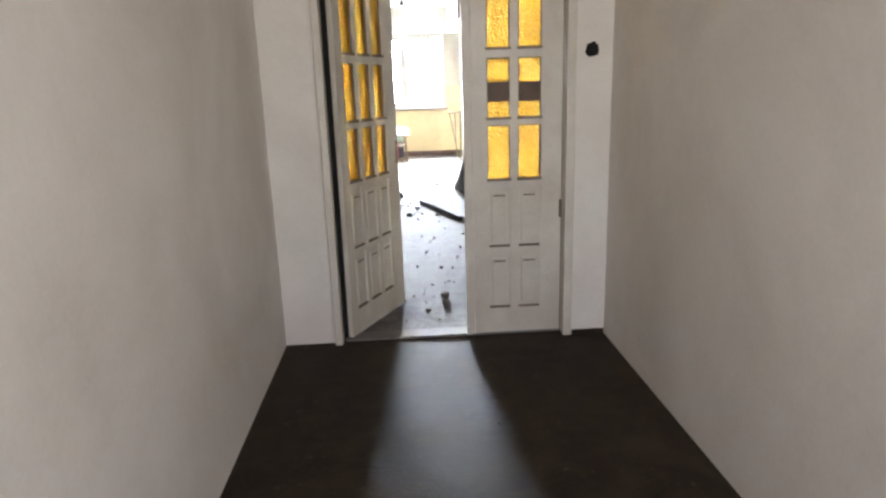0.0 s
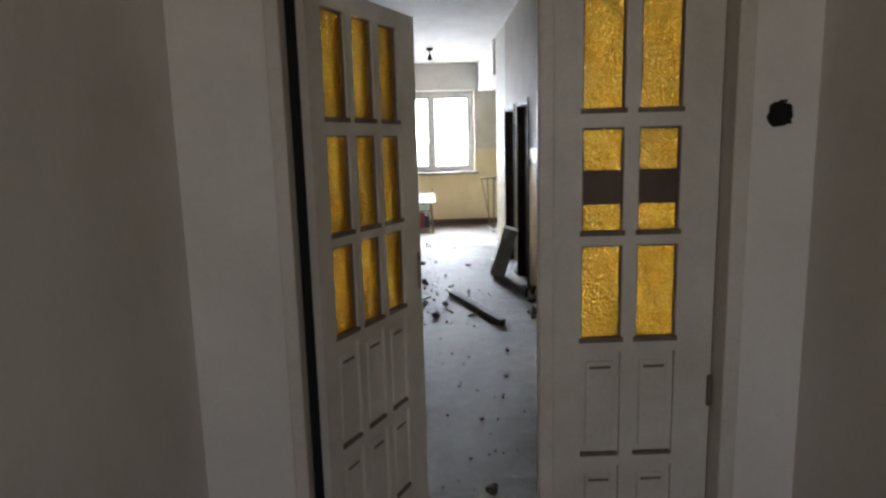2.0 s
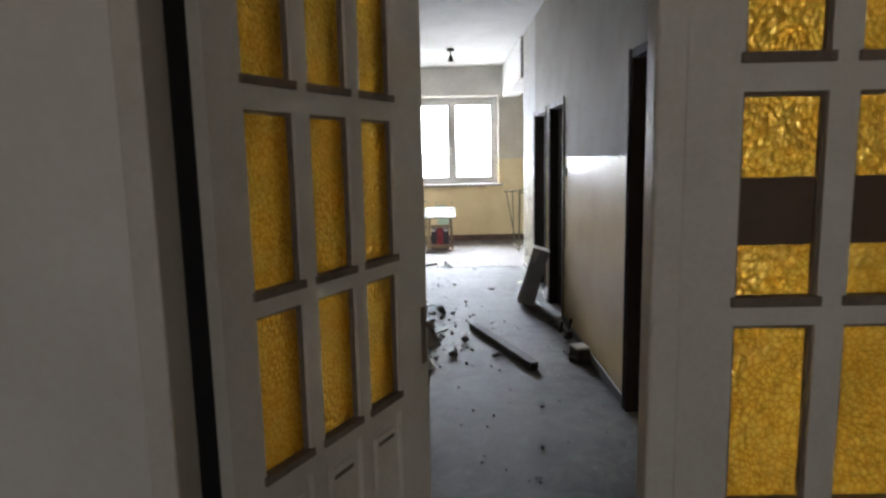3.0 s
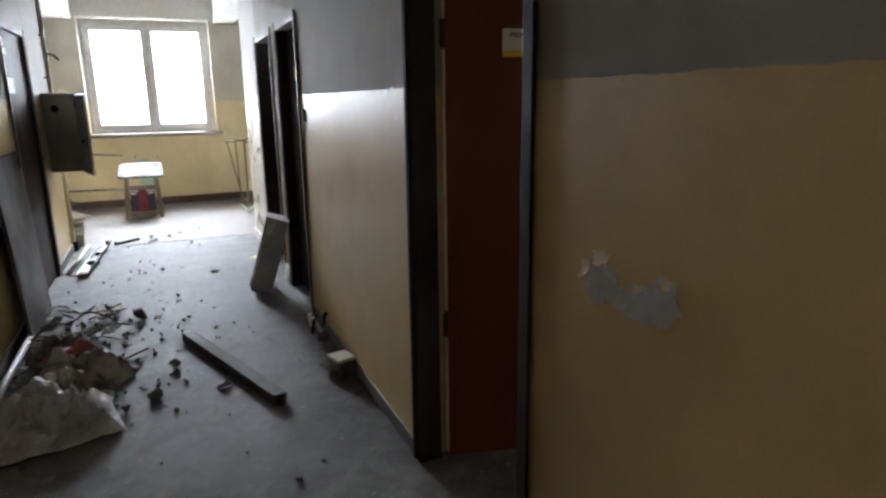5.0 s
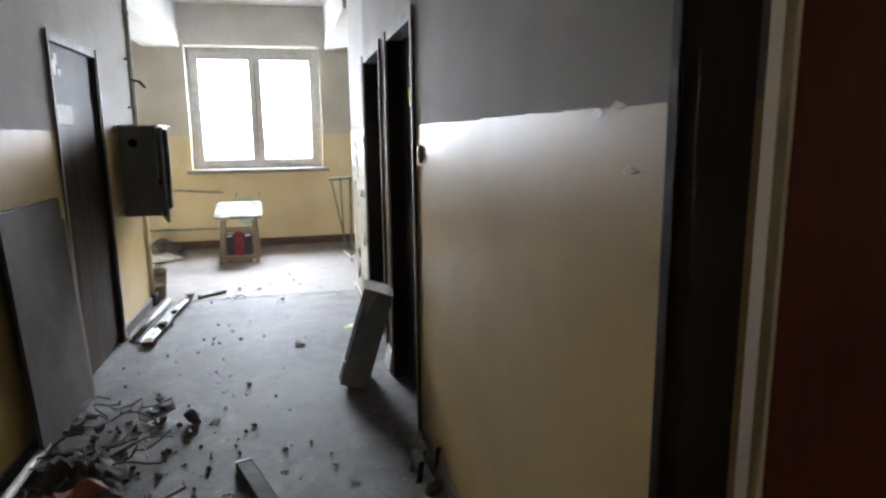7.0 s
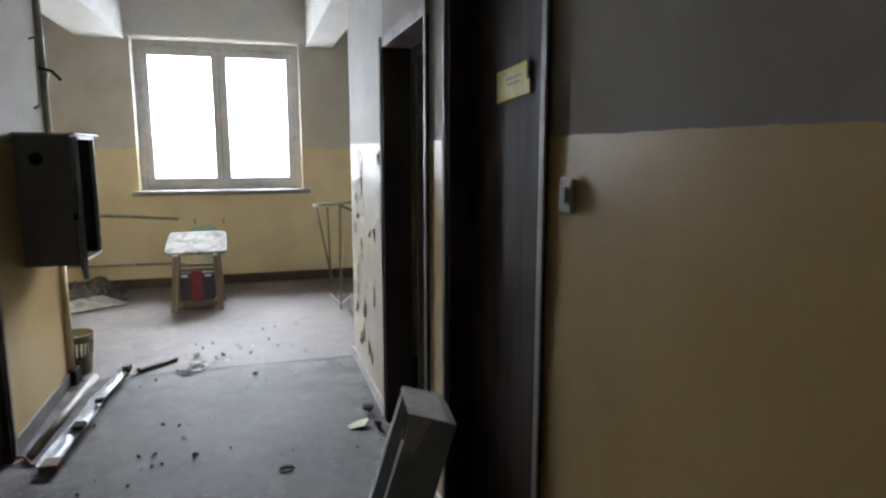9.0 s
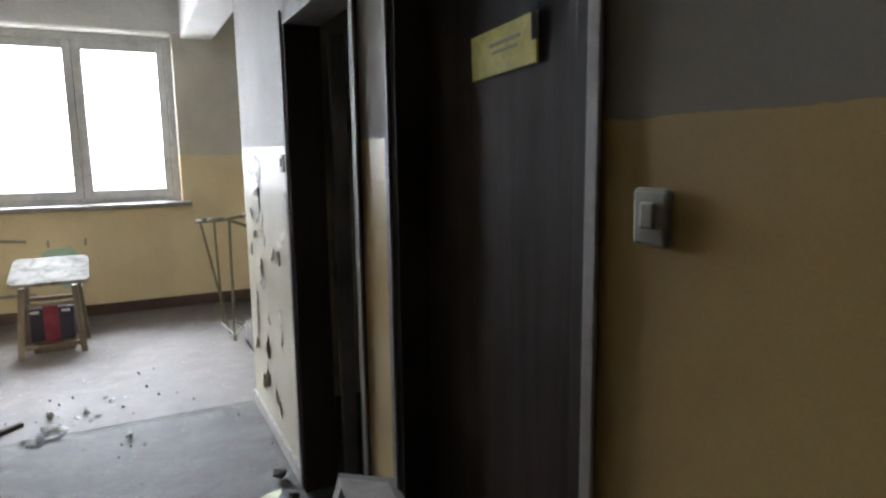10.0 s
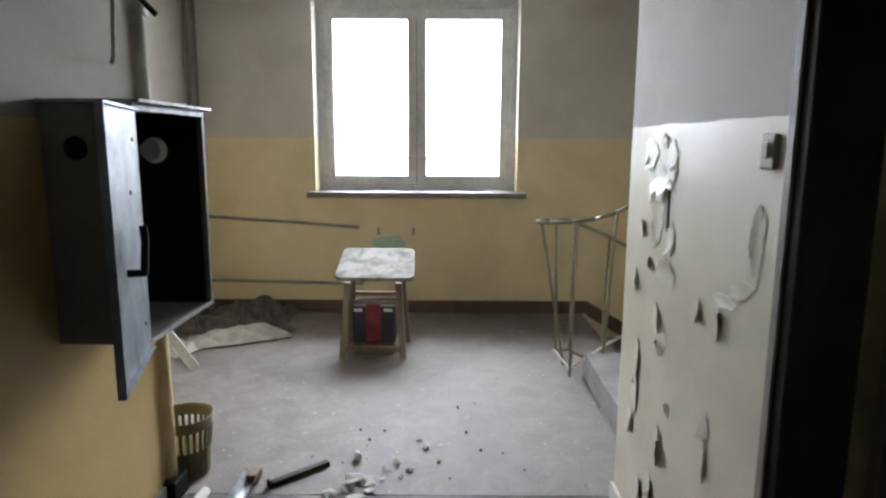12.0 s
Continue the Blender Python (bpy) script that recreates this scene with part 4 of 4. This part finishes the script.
bmesh.ops.create_grid(b, x_segments=30, y_segments=6, size=0.5)
for v in b.verts:
    x, y = (v.co.x + 0.5) * 1.44, v.co.y
    v.co = Vector((x, y * (0.10 - 0.03 * x / 1.44) + 0.012 * noise.noise(Vector((x * 3, 2, 5))), 0.012 + 0.16 * y * y + 0.02 * abs(noise.noise(Vector((x * 7, y * 4, 1))))))
bmesh.ops.solidify(b, geom=b.faces[:], thickness=0.003)
part("strip", b, M_ZINC, rf)
for d in ((0.0, 0.10, -0.04, 0.04, 0.005, 0.04), (1.38, 1.46, -0.025, 0.02, 0.005, 0.05)):
    part("end_socket", boxes(d, bev=0.006), M_RUST, rf, "rusty brown end socket")
for d in ((0.78, 0.82, -0.03, 0.02, 0.03, 0.055), (0.42, 0.5, -0.02, 0.035, 0.025, 0.05)):
    part("clip", boxes(d, bev=0.004), M_BLACK, rf)
single("red_wire", bent(bmesh.new(), [Vector((-0.86, 10.55, 0.01)), Vector((-0.80, 10.50, 0.025)), Vector((-0.76, 10.53, 0.012)), Vector((-0.70, 10.44, 0.008)), Vector((-0.62, 10.42, 0.006))], 0.006), M_ORANGE, LAND @ pose(0, 0, 0), "short red cable end on the floor", "cable")
single("dark_stick", boxes((0, 0.30, -0.016, 0.016, 0, 0.022), (0, 0.012, -0.016, 0.016, 0.022, 0.034), bev=0.003), M_BROWN, LAND @ pose(-0.44, 11.70, 0, 0, 0, 43), "short dark wooden stick on the floor", "stick")
single("dark_stick", boxes((0, 0.31, -0.009, 0.009, 0, 0.014), bev=0.003), M_WOOD, pose(-0.30, 8.10, 0.006, 0, -2, 42), "thin broken wooden stick on the floor", "stick")
single("dark_stick", boxes((0, 0.22, -0.012, 0.012, 0, 0.012), bev=0.003), M_WOOD, pose(-0.55, 7.98, 0.12, 0, 4, 20), "pale broken wooden stick in the rubble heap", "stick")
single("white_board", boxes((0, 0.012, 0, 0.20, 0, 0.13), bev=0.002), M_PAPER, DOORS @ pose(0.955, 9.31, 0, 0, 7, 0), "small white board leaning on the door post", "board")
single("wire_ring", bent(bmesh.new(), [Vector((0.43 + 0.035 * math.cos(a * 0.6), 10.06 + 0.028 * math.sin(a * 0.6), 0.005)) for a in range(10)], 0.004), M_BLACK, pose(0, 0, 0), "small black cable ring on the floor", "ring")
blk = thing("broken_brick", pose(0.91, 7.50, 0, 0, 0, 14), "broken block with a pale top by the skirting", "brick")
part("core", boxes((-0.05, 0.055, -0.07, 0.07, 0, 0.09), bev=0.012), M_RUBBLE, blk)
part("plaster_face", boxes((-0.055, 0.055, -0.06, 0.07, 0.0905, 0.105), bev=0.004), M_PAPER, blk, "white plaster face")


def chunk(size, seed, flat=0.6):
    """An angular broken lump: the hull of a few random points."""
    r = random.Random(seed)
    bm = bmesh.new()
    for k in range(13):
        a, c = r.uniform(0, 2 * math.pi), r.uniform(-1, 1)
        q = math.sqrt(1 - c * c) * r.uniform(0.75, 1.0)
        bm.verts.new((q * math.cos(a) * size * 0.5, q * math.sin(a) * size * 0.36, c * size * 0.5 * flat))
    res = bmesh.ops.convex_hull(bm, input=bm.verts[:])
    bmesh.ops.delete(bm, geom=[g for g in res["geom_interior"] if isinstance(g, bmesh.types.BMVert)], context="VERTS")
    bmesh.ops.bevel(bm, geom=bm.edges[:], offset=size * 0.02, segments=1, affect="EDGES", profile=0.5)
    lo = min(v.co.z for v in bm.verts)
    for v in bm.verts:
        v.co.z -= lo
    return bm


def flake(size, seed):
    bm = bmesh.new()
    r = random.Random(seed)
    pts = [Vector((math.cos(a) * size * r.uniform(0.3, 0.6), math.sin(a) * size * r.uniform(0.25, 0.5), r.uniform(0.0, 0.25) * size)) for a in [k * math.pi / 3 + r.uniform(-0.3, 0.3) for k in range(6)]]
    vs = [bm.verts.new(p) for p in pts]
    c = bm.verts.new((0, 0, 0.12 * size))
    for a, b_ in zip(vs, vs[1:] + vs[:1]):
        bm.faces.new((c, a, b_))
    bmesh.ops.solidify(bm, geom=bm.faces[:], thickness=0.003)
    lo = min(v.co.z for v in bm.verts)
    for v in bm.verts:
        v.co.z -= lo
    return bm


DARK, PALE = "dark rubble crumb on the dusty floor", "pale plaster crumb on the dusty floor"
for k, (x, y, s, kind) in enumerate((
        (-0.12, 8.97, 0.15, 0), (-0.02, 8.94, 0.08, 2), (-0.28, 9.19, 0.05, 1), (-0.02, 7.61, 0.10, 0), (0.07, 7.99, 0.09, 0), (-0.15, 7.52, 0.07, 0), (-0.08, 7.72, 0.05, 3), (0.30, 7.60, 0.09, 0), (0.10, 8.22, 0.05, 2), (0.33, 8.32, 0.05, 1),
        (-0.55, 6.36, 0.13, 3), (-0.46, 6.34, 0.11, 0), (-0.38, 6.38, 0.12, 3), (-0.30, 6.41, 0.09, 0), (0.88, 8.12, 0.15, 0), (0.92, 8.02, 0.13, 0), (0.85, 7.59, 0.05, 0), (0.86, 7.46, 0.09, 0), (0.83, 7.66, 0.04, 1),
        (-0.12, 11.60, 0.11, 3), (-0.05, 11.63, 0.08, 2), (-0.07, 11.77, 0.12, 2), (-0.02, 11.74, 0.09, 2), (-0.09, 11.96, 0.075, 1), (0.33, 11.44, 0.065, 1), (0.23, 12.07, 0.055, 1), (0.19, 12.14, 0.05, 3), (0.06, 11.86, 0.07, 2), (0.13, 11.79, 0.05, 2),
        (-0.22, 10.39, 0.03, 0), (-0.15, 10.39, 0.035, 0), (-0.14, 10.26, 0.03, 0), (-0.10, 10.28, 0.025, 0), (0.05, 10.32, 0.045, 0), (-0.16, 10.76, 0.025, 0), (-0.07, 10.72, 0.025, 0), (-0.22, 10.1, 0.03, 0),
        (-0.16, 11.66, 0.09, 2), (-0.10, 11.70, 0.10, 3), (0.0, 11.68, 0.06, 2), (0.10, 11.92, 0.05, 1), (0.04, 11.78, 0.05, 2), (0.16, 11.86, 0.06, 3), (0.30, 12.1, 0.03, 2), (0.40, 11.3, 0.025, 1), (0.33, 8.55, 0.04, 1), (0.62, 8.2, 0.06, 3), (0.55, 8.35, 0.035, 1), (0.45, 8.6, 0.03, 0), (0.20, 8.75, 0.04, 3), (-0.35, 9.3, 0.06, 0),
        (0.88, 10.45, 0.13, 4), (0.96, 10.63, 0.10, 0), (0.975, 10.40, 0.08, 0), (-0.30, 11.5, 0.03, 0), (-0.03, 10.55, 0.03, 1),
        (0.05, 4.35, 0.06, 0), (0.18, 4.62, 0.10, 0), (0.33, 4.2, 0.05, 0), (0.20, 5.4, 0.04, 0), (0.36, 5.75, 0.05, 3), (0.42, 6.05, 0.04, 0), (0.50, 6.6, 0.05, 0), (0.62, 6.7, 0.045, 3), (0.10, 5.9, 0.03, 0), (0.34, 3.45, 0.03, 0), (0.55, 5.3, 0.06, 0), (0.30, 2.9, 0.03, 0))):
    mat, lab, cat = ((M_RUBBLE, DARK, "rubble"), (M_CHALK, PALE, "plaster"), (M_PAPER, "pale torn paper scrap on the dusty floor", "paper"), (M_DARKFLAKE, "dark torn scrap on the dusty floor", "scrap"), (M_LIME, "yellow-green broken plate shard on the floor", "shard"))[kind]
    bm = chunk(s, 40 + k) if kind in (0, 1) else flake(s, 40 + k)
    single("rubble" if kind < 2 else "scrap", bm, mat, (LAND if y > 9.8 else Matrix()) @ pose(x, y, 0.001, 0, 0, RNG.uniform(0, 360)), lab, cat, "floor debris")

# sharp shards against the skirting
for k in range(7):
    single("glass_shard", boxes((-0.012, 0.012, -0.002, 0.002, 0, 0.09 + 0.02 * (k % 3))), (M_BLACK, M_ZINC, M_DARKFLAKE)[k % 3], pose(0.86 + 0.014 * k, 8.02 + 0.05 * (k % 4), 0.06, RNG.uniform(-30, 30), RNG.uniform(-30, 30), RNG.uniform(0, 180)), "narrow dark splinter stuck in the rubble", "splinter", "splinters by the skirting")

# rubble heap by the panel: things large enough to pick out, and the crumbs
for k in range(70):
    u, w = RNG.random(), RNG.random()
    x, y = -0.76 + 0.55 * u * (0.4 + 0.6 * w), 8.1 + 1.15 * w
    s = RNG.uniform(0.03, 0.10)
    t = RNG.random()
    mat, lab, cat = (M_RUBBLE, "dark rubble lump in the heap by the panel", "rubble") if t < 0.5 else ((M_DARKFLAKE, "dark torn scrap in the rubble heap", "scrap") if t < 0.75 else ((M_RUG, "brown torn rag scrap in the rubble heap", "scrap") if t < 0.9 else (M_CHALK, "pale plaster scrap in the rubble heap", "plaster")))
    single("rubble" if t < 0.5 else "scrap", chunk(s, 200 + k, 0.5) if t < 0.5 else flake(s * 1.4, 200 + k), mat, pose(x, y, 0.001 + (0.04 * RNG.random() if x < -0.5 else 0.0), RNG.uniform(-12, 12), RNG.uniform(-12, 12), RNG.uniform(0, 360)), lab, cat, "rubble heap")
for k in range(24):
    a = RNG.uniform(0, 6.28)
    c = Vector((-0.54 + RNG.uniform(-0.17, 0.26), 8.80 + RNG.uniform(-0.4, 0.42), 0.03))
    pts = [c + Vector((0.1 * math.cos(a + 0.5 * j) * (1 + 0.1 * j), 0.1 * math.sin(a + 0.5 * j), 0.02 + 0.03 * math.sin(j * 1.1 + k))) for j in range(6)]
    single("cable_scrap", bent(bmesh.new(), pts, 0.0045, 6), (M_DARKFLAKE, M_RUG, M_WOOD, M_TUBE)[k % 4], pose(0, 0, 0), "short curled cable scrap in the rubble heap", "cable", "rubble heap")
crumbs = bmesh.new()
for k in range(900):
    if k < 430:
        x, y = RNG.gauss(-0.35, 0.28), RNG.gauss(8.4, 0.6)
    else:
        x, y = RNG.uniform(-0.78, 0.95), 4.2 + 8.8 * RNG.random() ** 1.3
    if not (-0.76 < x < 0.95):
        continue
    s = 0.004 + (0.028 if k < 430 else 0.014) * RNG.random() ** 4
    m = pose(x, y, s * 0.35, RNG.uniform(0, 360), RNG.uniform(0, 360), 0) @ Matrix.Diagonal((s, s * 0.8, s * 0.6, 1))
    bmesh.ops.create_icosphere(crumbs, subdivisions=1, radius=0.6, matrix=m)
ob = finish("floor_crumbs", crumbs, M_CRUMB)
tagged(ob, "fine dark and pale crumbs scattered over the floor", "crumbs", "", "stuff")

# ---- peeling paint ----
peel = thing("peeling_paint", DOORS @ pose(RX, 0, 0), "curled flakes of peeling cream paint on the wall end", "peeling paint")
PR = random.Random(21)


def curl(w, h, bend, seed):
    """A torn, tapering tongue of paint hanging from its upper edge, its tip rolled off the wall (towards -x)."""
    bm = bmesh.new()
    bmesh.ops.create_grid(bm, x_segments=7, y_segments=10, size=0.5)
    for v in bm.verts:
        u, t = v.co.x, 0.5 - v.co.y
        j = noise.noise(Vector((u * 4, t * 5, seed * 2.3)))
        rag = noise.noise(Vector((t * 11, u * 2, seed * 1.7)))
        lean = 0.5 * noise.noise(Vector((t * 1.5, seed, 1)))
        y = u * w * (1.05 - 0.85 * t + 0.3 * rag) + lean * w
        roll = t * t * (0.45 + 0.55 * abs(1.6 * u + 0.4 * j))
        v.co = Vector((-0.0025 - bend * roll, y, -h * (t - 0.35 * t * t) + 0.06 * j * h))
    bmesh.ops.solidify(bm, geom=bm.faces[:], thickness=0.0012)
    return bm


def bare(w, h, seed):
    """A torn-edged patch of bare plaster, a hair proud of the wall."""
    bm = bmesh.new()
    vs = []
    for k in range(64):
        a = 2 * math.pi * k / 64
        r = 1 + 0.45 * noise.noise(Vector((math.cos(a) * 1.6, math.sin(a) * 1.6, seed * 3.1))) + 0.16 * noise.noise(Vector((math.cos(a) * 14, math.sin(a) * 14, seed))) + 0.24 * noise.noise(Vector((math.cos(a) * 6, math.sin(a) * 6, seed)))
        vs.append(bm.verts.new((-0.0022, math.cos(a) * w / 2 * r, math.sin(a) * h / 2 * r)))
    bm.faces.new(vs)
    r = bmesh.ops.extrude_face_region(bm, geom=bm.faces[:])
    for g in r["geom"]:
        if isinstance(g, bmesh.types.BMVert):
            g.co.x = 0.004
    return bm


def sheet(w, h, seed, way, lift):
    """A jagged sheet of paint still held along one side and lifted off the wall on the other; way is the lifted side in degrees."""
    bm = bmesh.new()
    d = Vector((math.cos(radians(way)), math.sin(radians(way))))
    rings = []
    n = 44
    for ring in (1.0, 0.66, 0.33):
        row = []
        for k in range(n):
            a = 2 * math.pi * k / n
            c, q = math.cos(a), math.sin(a)
            r = 1 + 0.45 * noise.noise(Vector((c * 1.5, q * 1.5, seed * 3.3))) + 0.34 * noise.noise(Vector((c * 4, q * 4, seed * 1.9))) + 0.26 * noise.noise(Vector((c * 9, q * 9, seed * 2.7)))
            y, z = c * r * ring, q * r * ring
            up = max(0.0, y * d.x + z * d.y + 0.15)
            row.append(bm.verts.new((-0.002 - lift * up * up, y * w / 2, z * h / 2)))
        rings.append(row)
    mid = bm.verts.new((-0.002 - lift * 0.0225, 0, 0))
    for a, b_ in zip(rings, rings[1:]):
        for k in range(n):
            bm.faces.new((a[k], a[(k + 1) % n], b_[(k + 1) % n], b_[k]))
    for k in range(n):
        bm.faces.new((rings[-1][k], rings[-1][(k + 1) % n], mid))
    bmesh.ops.recalc_face_normals(bm, faces=bm.faces)
    bmesh.ops.solidify(bm, geom=bm.faces[:], thickness=0.0012)
    return bm


SHEETS = ((11.26, 1.40, 0.15, 0.10, -100, 0.016), (11.05, 1.385, 0.09, 0.12, -70, 0.022), (11.13, 1.395, 0.08, 0.11, 90, 0.010), (11.15, 1.325, 0.19, 0.09, -95, 0.024), (11.25, 1.30, 0.08, 0.10, 200, 0.012), (11.16, 1.20, 0.09, 0.19, 0, 0.010),
          (11.03, 1.15, 0.06, 0.08, -90, 0.020), (11.06, 1.03, 0.17, 0.07, 85, 0.014), (11.22, 1.04, 0.04, 0.05, 180, 0.020), (11.31, 1.14, 0.05, 0.06, 150, 0.016), (10.50, 1.21, 0.06, 0.15, 10, 0.012), (10.40, 1.21, 0.07, 0.14, 195, 0.026),
          (10.56, 1.10, 0.09, 0.05, -60, 0.010), (10.64, 1.05, 0.12, 0.03, -90, 0.010), (11.12, 0.86, 0.07, 0.12, 170, 0.016), (11.06, 0.81, 0.07, 0.07, -60, 0.020), (10.79, 0.985, 0.03, 0.07, 200, 0.020), (10.66, 0.98, 0.025, 0.08, 180, 0.016),
          (11.29, 0.68, 0.06, 0.14, 190, 0.018), (11.30, 0.55, 0.07, 0.15, 170, 0.014), (11.34, 0.42, 0.06, 0.10, 200, 0.020), (11.04, 0.47, 0.06, 0.15, 175, 0.024), (11.10, 0.28, 0.08, 0.13, 190, 0.022), (10.70, 0.69, 0.06, 0.07, -80, 0.016),
          (10.69, 0.60, 0.03, 0.10, 180, 0.014), (11.20, 0.22, 0.07, 0.10, 160, 0.020), (10.90, 0.25, 0.06, 0.10, 190, 0.020), (10.80, 0.20, 0.05, 0.08, 170, 0.016), (10.97, 0.62, 0.03, 0.04, 0, 0.010), (11.36, 0.95, 0.05, 0.08, 190, 0.016))
for k, (y, z, w, h, way, lift) in enumerate(SHEETS):
    f = part("paint_flake", sheet(w, h, k + 1, way, lift * 0.4), M_FLAKE, peel)
    f.location = (0, y, z)
    bp = part("bare_plaster", bare(w * 0.55, h * 0.55, k + 50), M_BARE, peel, "bare buff plaster")
    bp.location = (0.0008, y + 0.36 * w * math.cos(radians(way)), z + 0.36 * h * math.sin(radians(way)))
for k, (y, z, w, h, lean) in enumerate(((11.27, 1.42, 0.04, 0.09, 14), (11.05, 1.42, 0.05, 0.10, -10), (11.14, 1.30, 0.06, 0.08, 6), (11.10, 0.84, 0.035, 0.07, -12), (11.02, 0.50, 0.03, 0.09, -8), (11.09, 0.30, 0.035, 0.09, 12), (10.38, 1.19, 0.03, 0.07, -25), (11.30, 0.62, 0.03, 0.06, 10))):
    f = part("paint_curl", curl(w, h, 0.014, k), M_FLAKE, peel)
    f.matrix_local = pose(0, y, z, lean, 0, 0)
part("torn_slit", boxes((-0.0032, 0.003, 11.062, 11.078, 1.16, 1.29), bev=0.001), M_BLACK, peel, "dark torn slit")
dmg = thing("plaster_damage", pose(RX, 5.31, 1.055), "patch of bare grey plaster with torn paint edges", "wall damage")
for k, (y, z, w, h) in enumerate(((-0.02, -0.008, 0.20, 0.062), (0.11, 0.008, 0.11, 0.085), (-0.085, 0.02, 0.08, 0.07), (-0.04, -0.022, 0.12, 0.045))):
    ob = part("bare_plaster", bare(w, h, 60 + k), M_BAREGREY, dmg)
    ob.location = (-0.0006 * k, y, z)
for k, (y, z, w, h) in enumerate(((0.10, 0.075, 0.06, 0.045), (0.155, 0.045, 0.035, 0.06), (-0.10, 0.062, 0.04, 0.025), (-0.02, 0.03, 0.03, 0.02))):
    ob = part("paint_flake", curl(w, h, 0.02, 80 + k), M_FLAKEOCHRE, dmg)
    ob.location = (-0.002, y, z)
chip = thing("paint_chip", pose(RX, 6.80, 1.48), "chipped dado edge with curled paint", "wall damage")
for k, (y, z) in enumerate(((0.02, 0.0), (-0.05, 0.01), (-0.10, -0.10))):
    ob = part("bare_plaster", bare(0.045, 0.012, 90 + k), M_FLAKEOCHRE, chip)
    ob.location = (0, y, z)
    ob = part("paint_flake", curl(0.010, 0.016, 0.004, 95 + k), M_FLAKEOCHRE, chip)
    ob.location = (-0.001, y, z + 0.01)
teal = thing("teal_stain", pose(-0.18, FARY, 0.45, 0, 0, -90), "teal paint smear on the wall behind the stool", "paint stain")
for k, (y, z, w, h) in enumerate(((0.0, 0.15, 0.26, 0.12), (0.03, -0.08, 0.22, 0.18))):
    ob = part("smear", bare(w, h, 120 + k), M_TEAL, teal)
    ob.matrix_local = pose(0, y, z)
sill_cloth = single("sill_scrap", flake(0.16, 300), M_PAPER, pose(0.68, 14.50, 1.034), "pale crumpled paper scrap on the window sill", "paper")
for dx in (-0.06, 0.06):
    h = part("window_handle", bent(bmesh.new(), [Vector((dx, -0.045, 0.28)), Vector((dx, -0.08, 0.28)), Vector((dx * 1.9, -0.085, 0.285))], 0.008), M_PIPE, win)
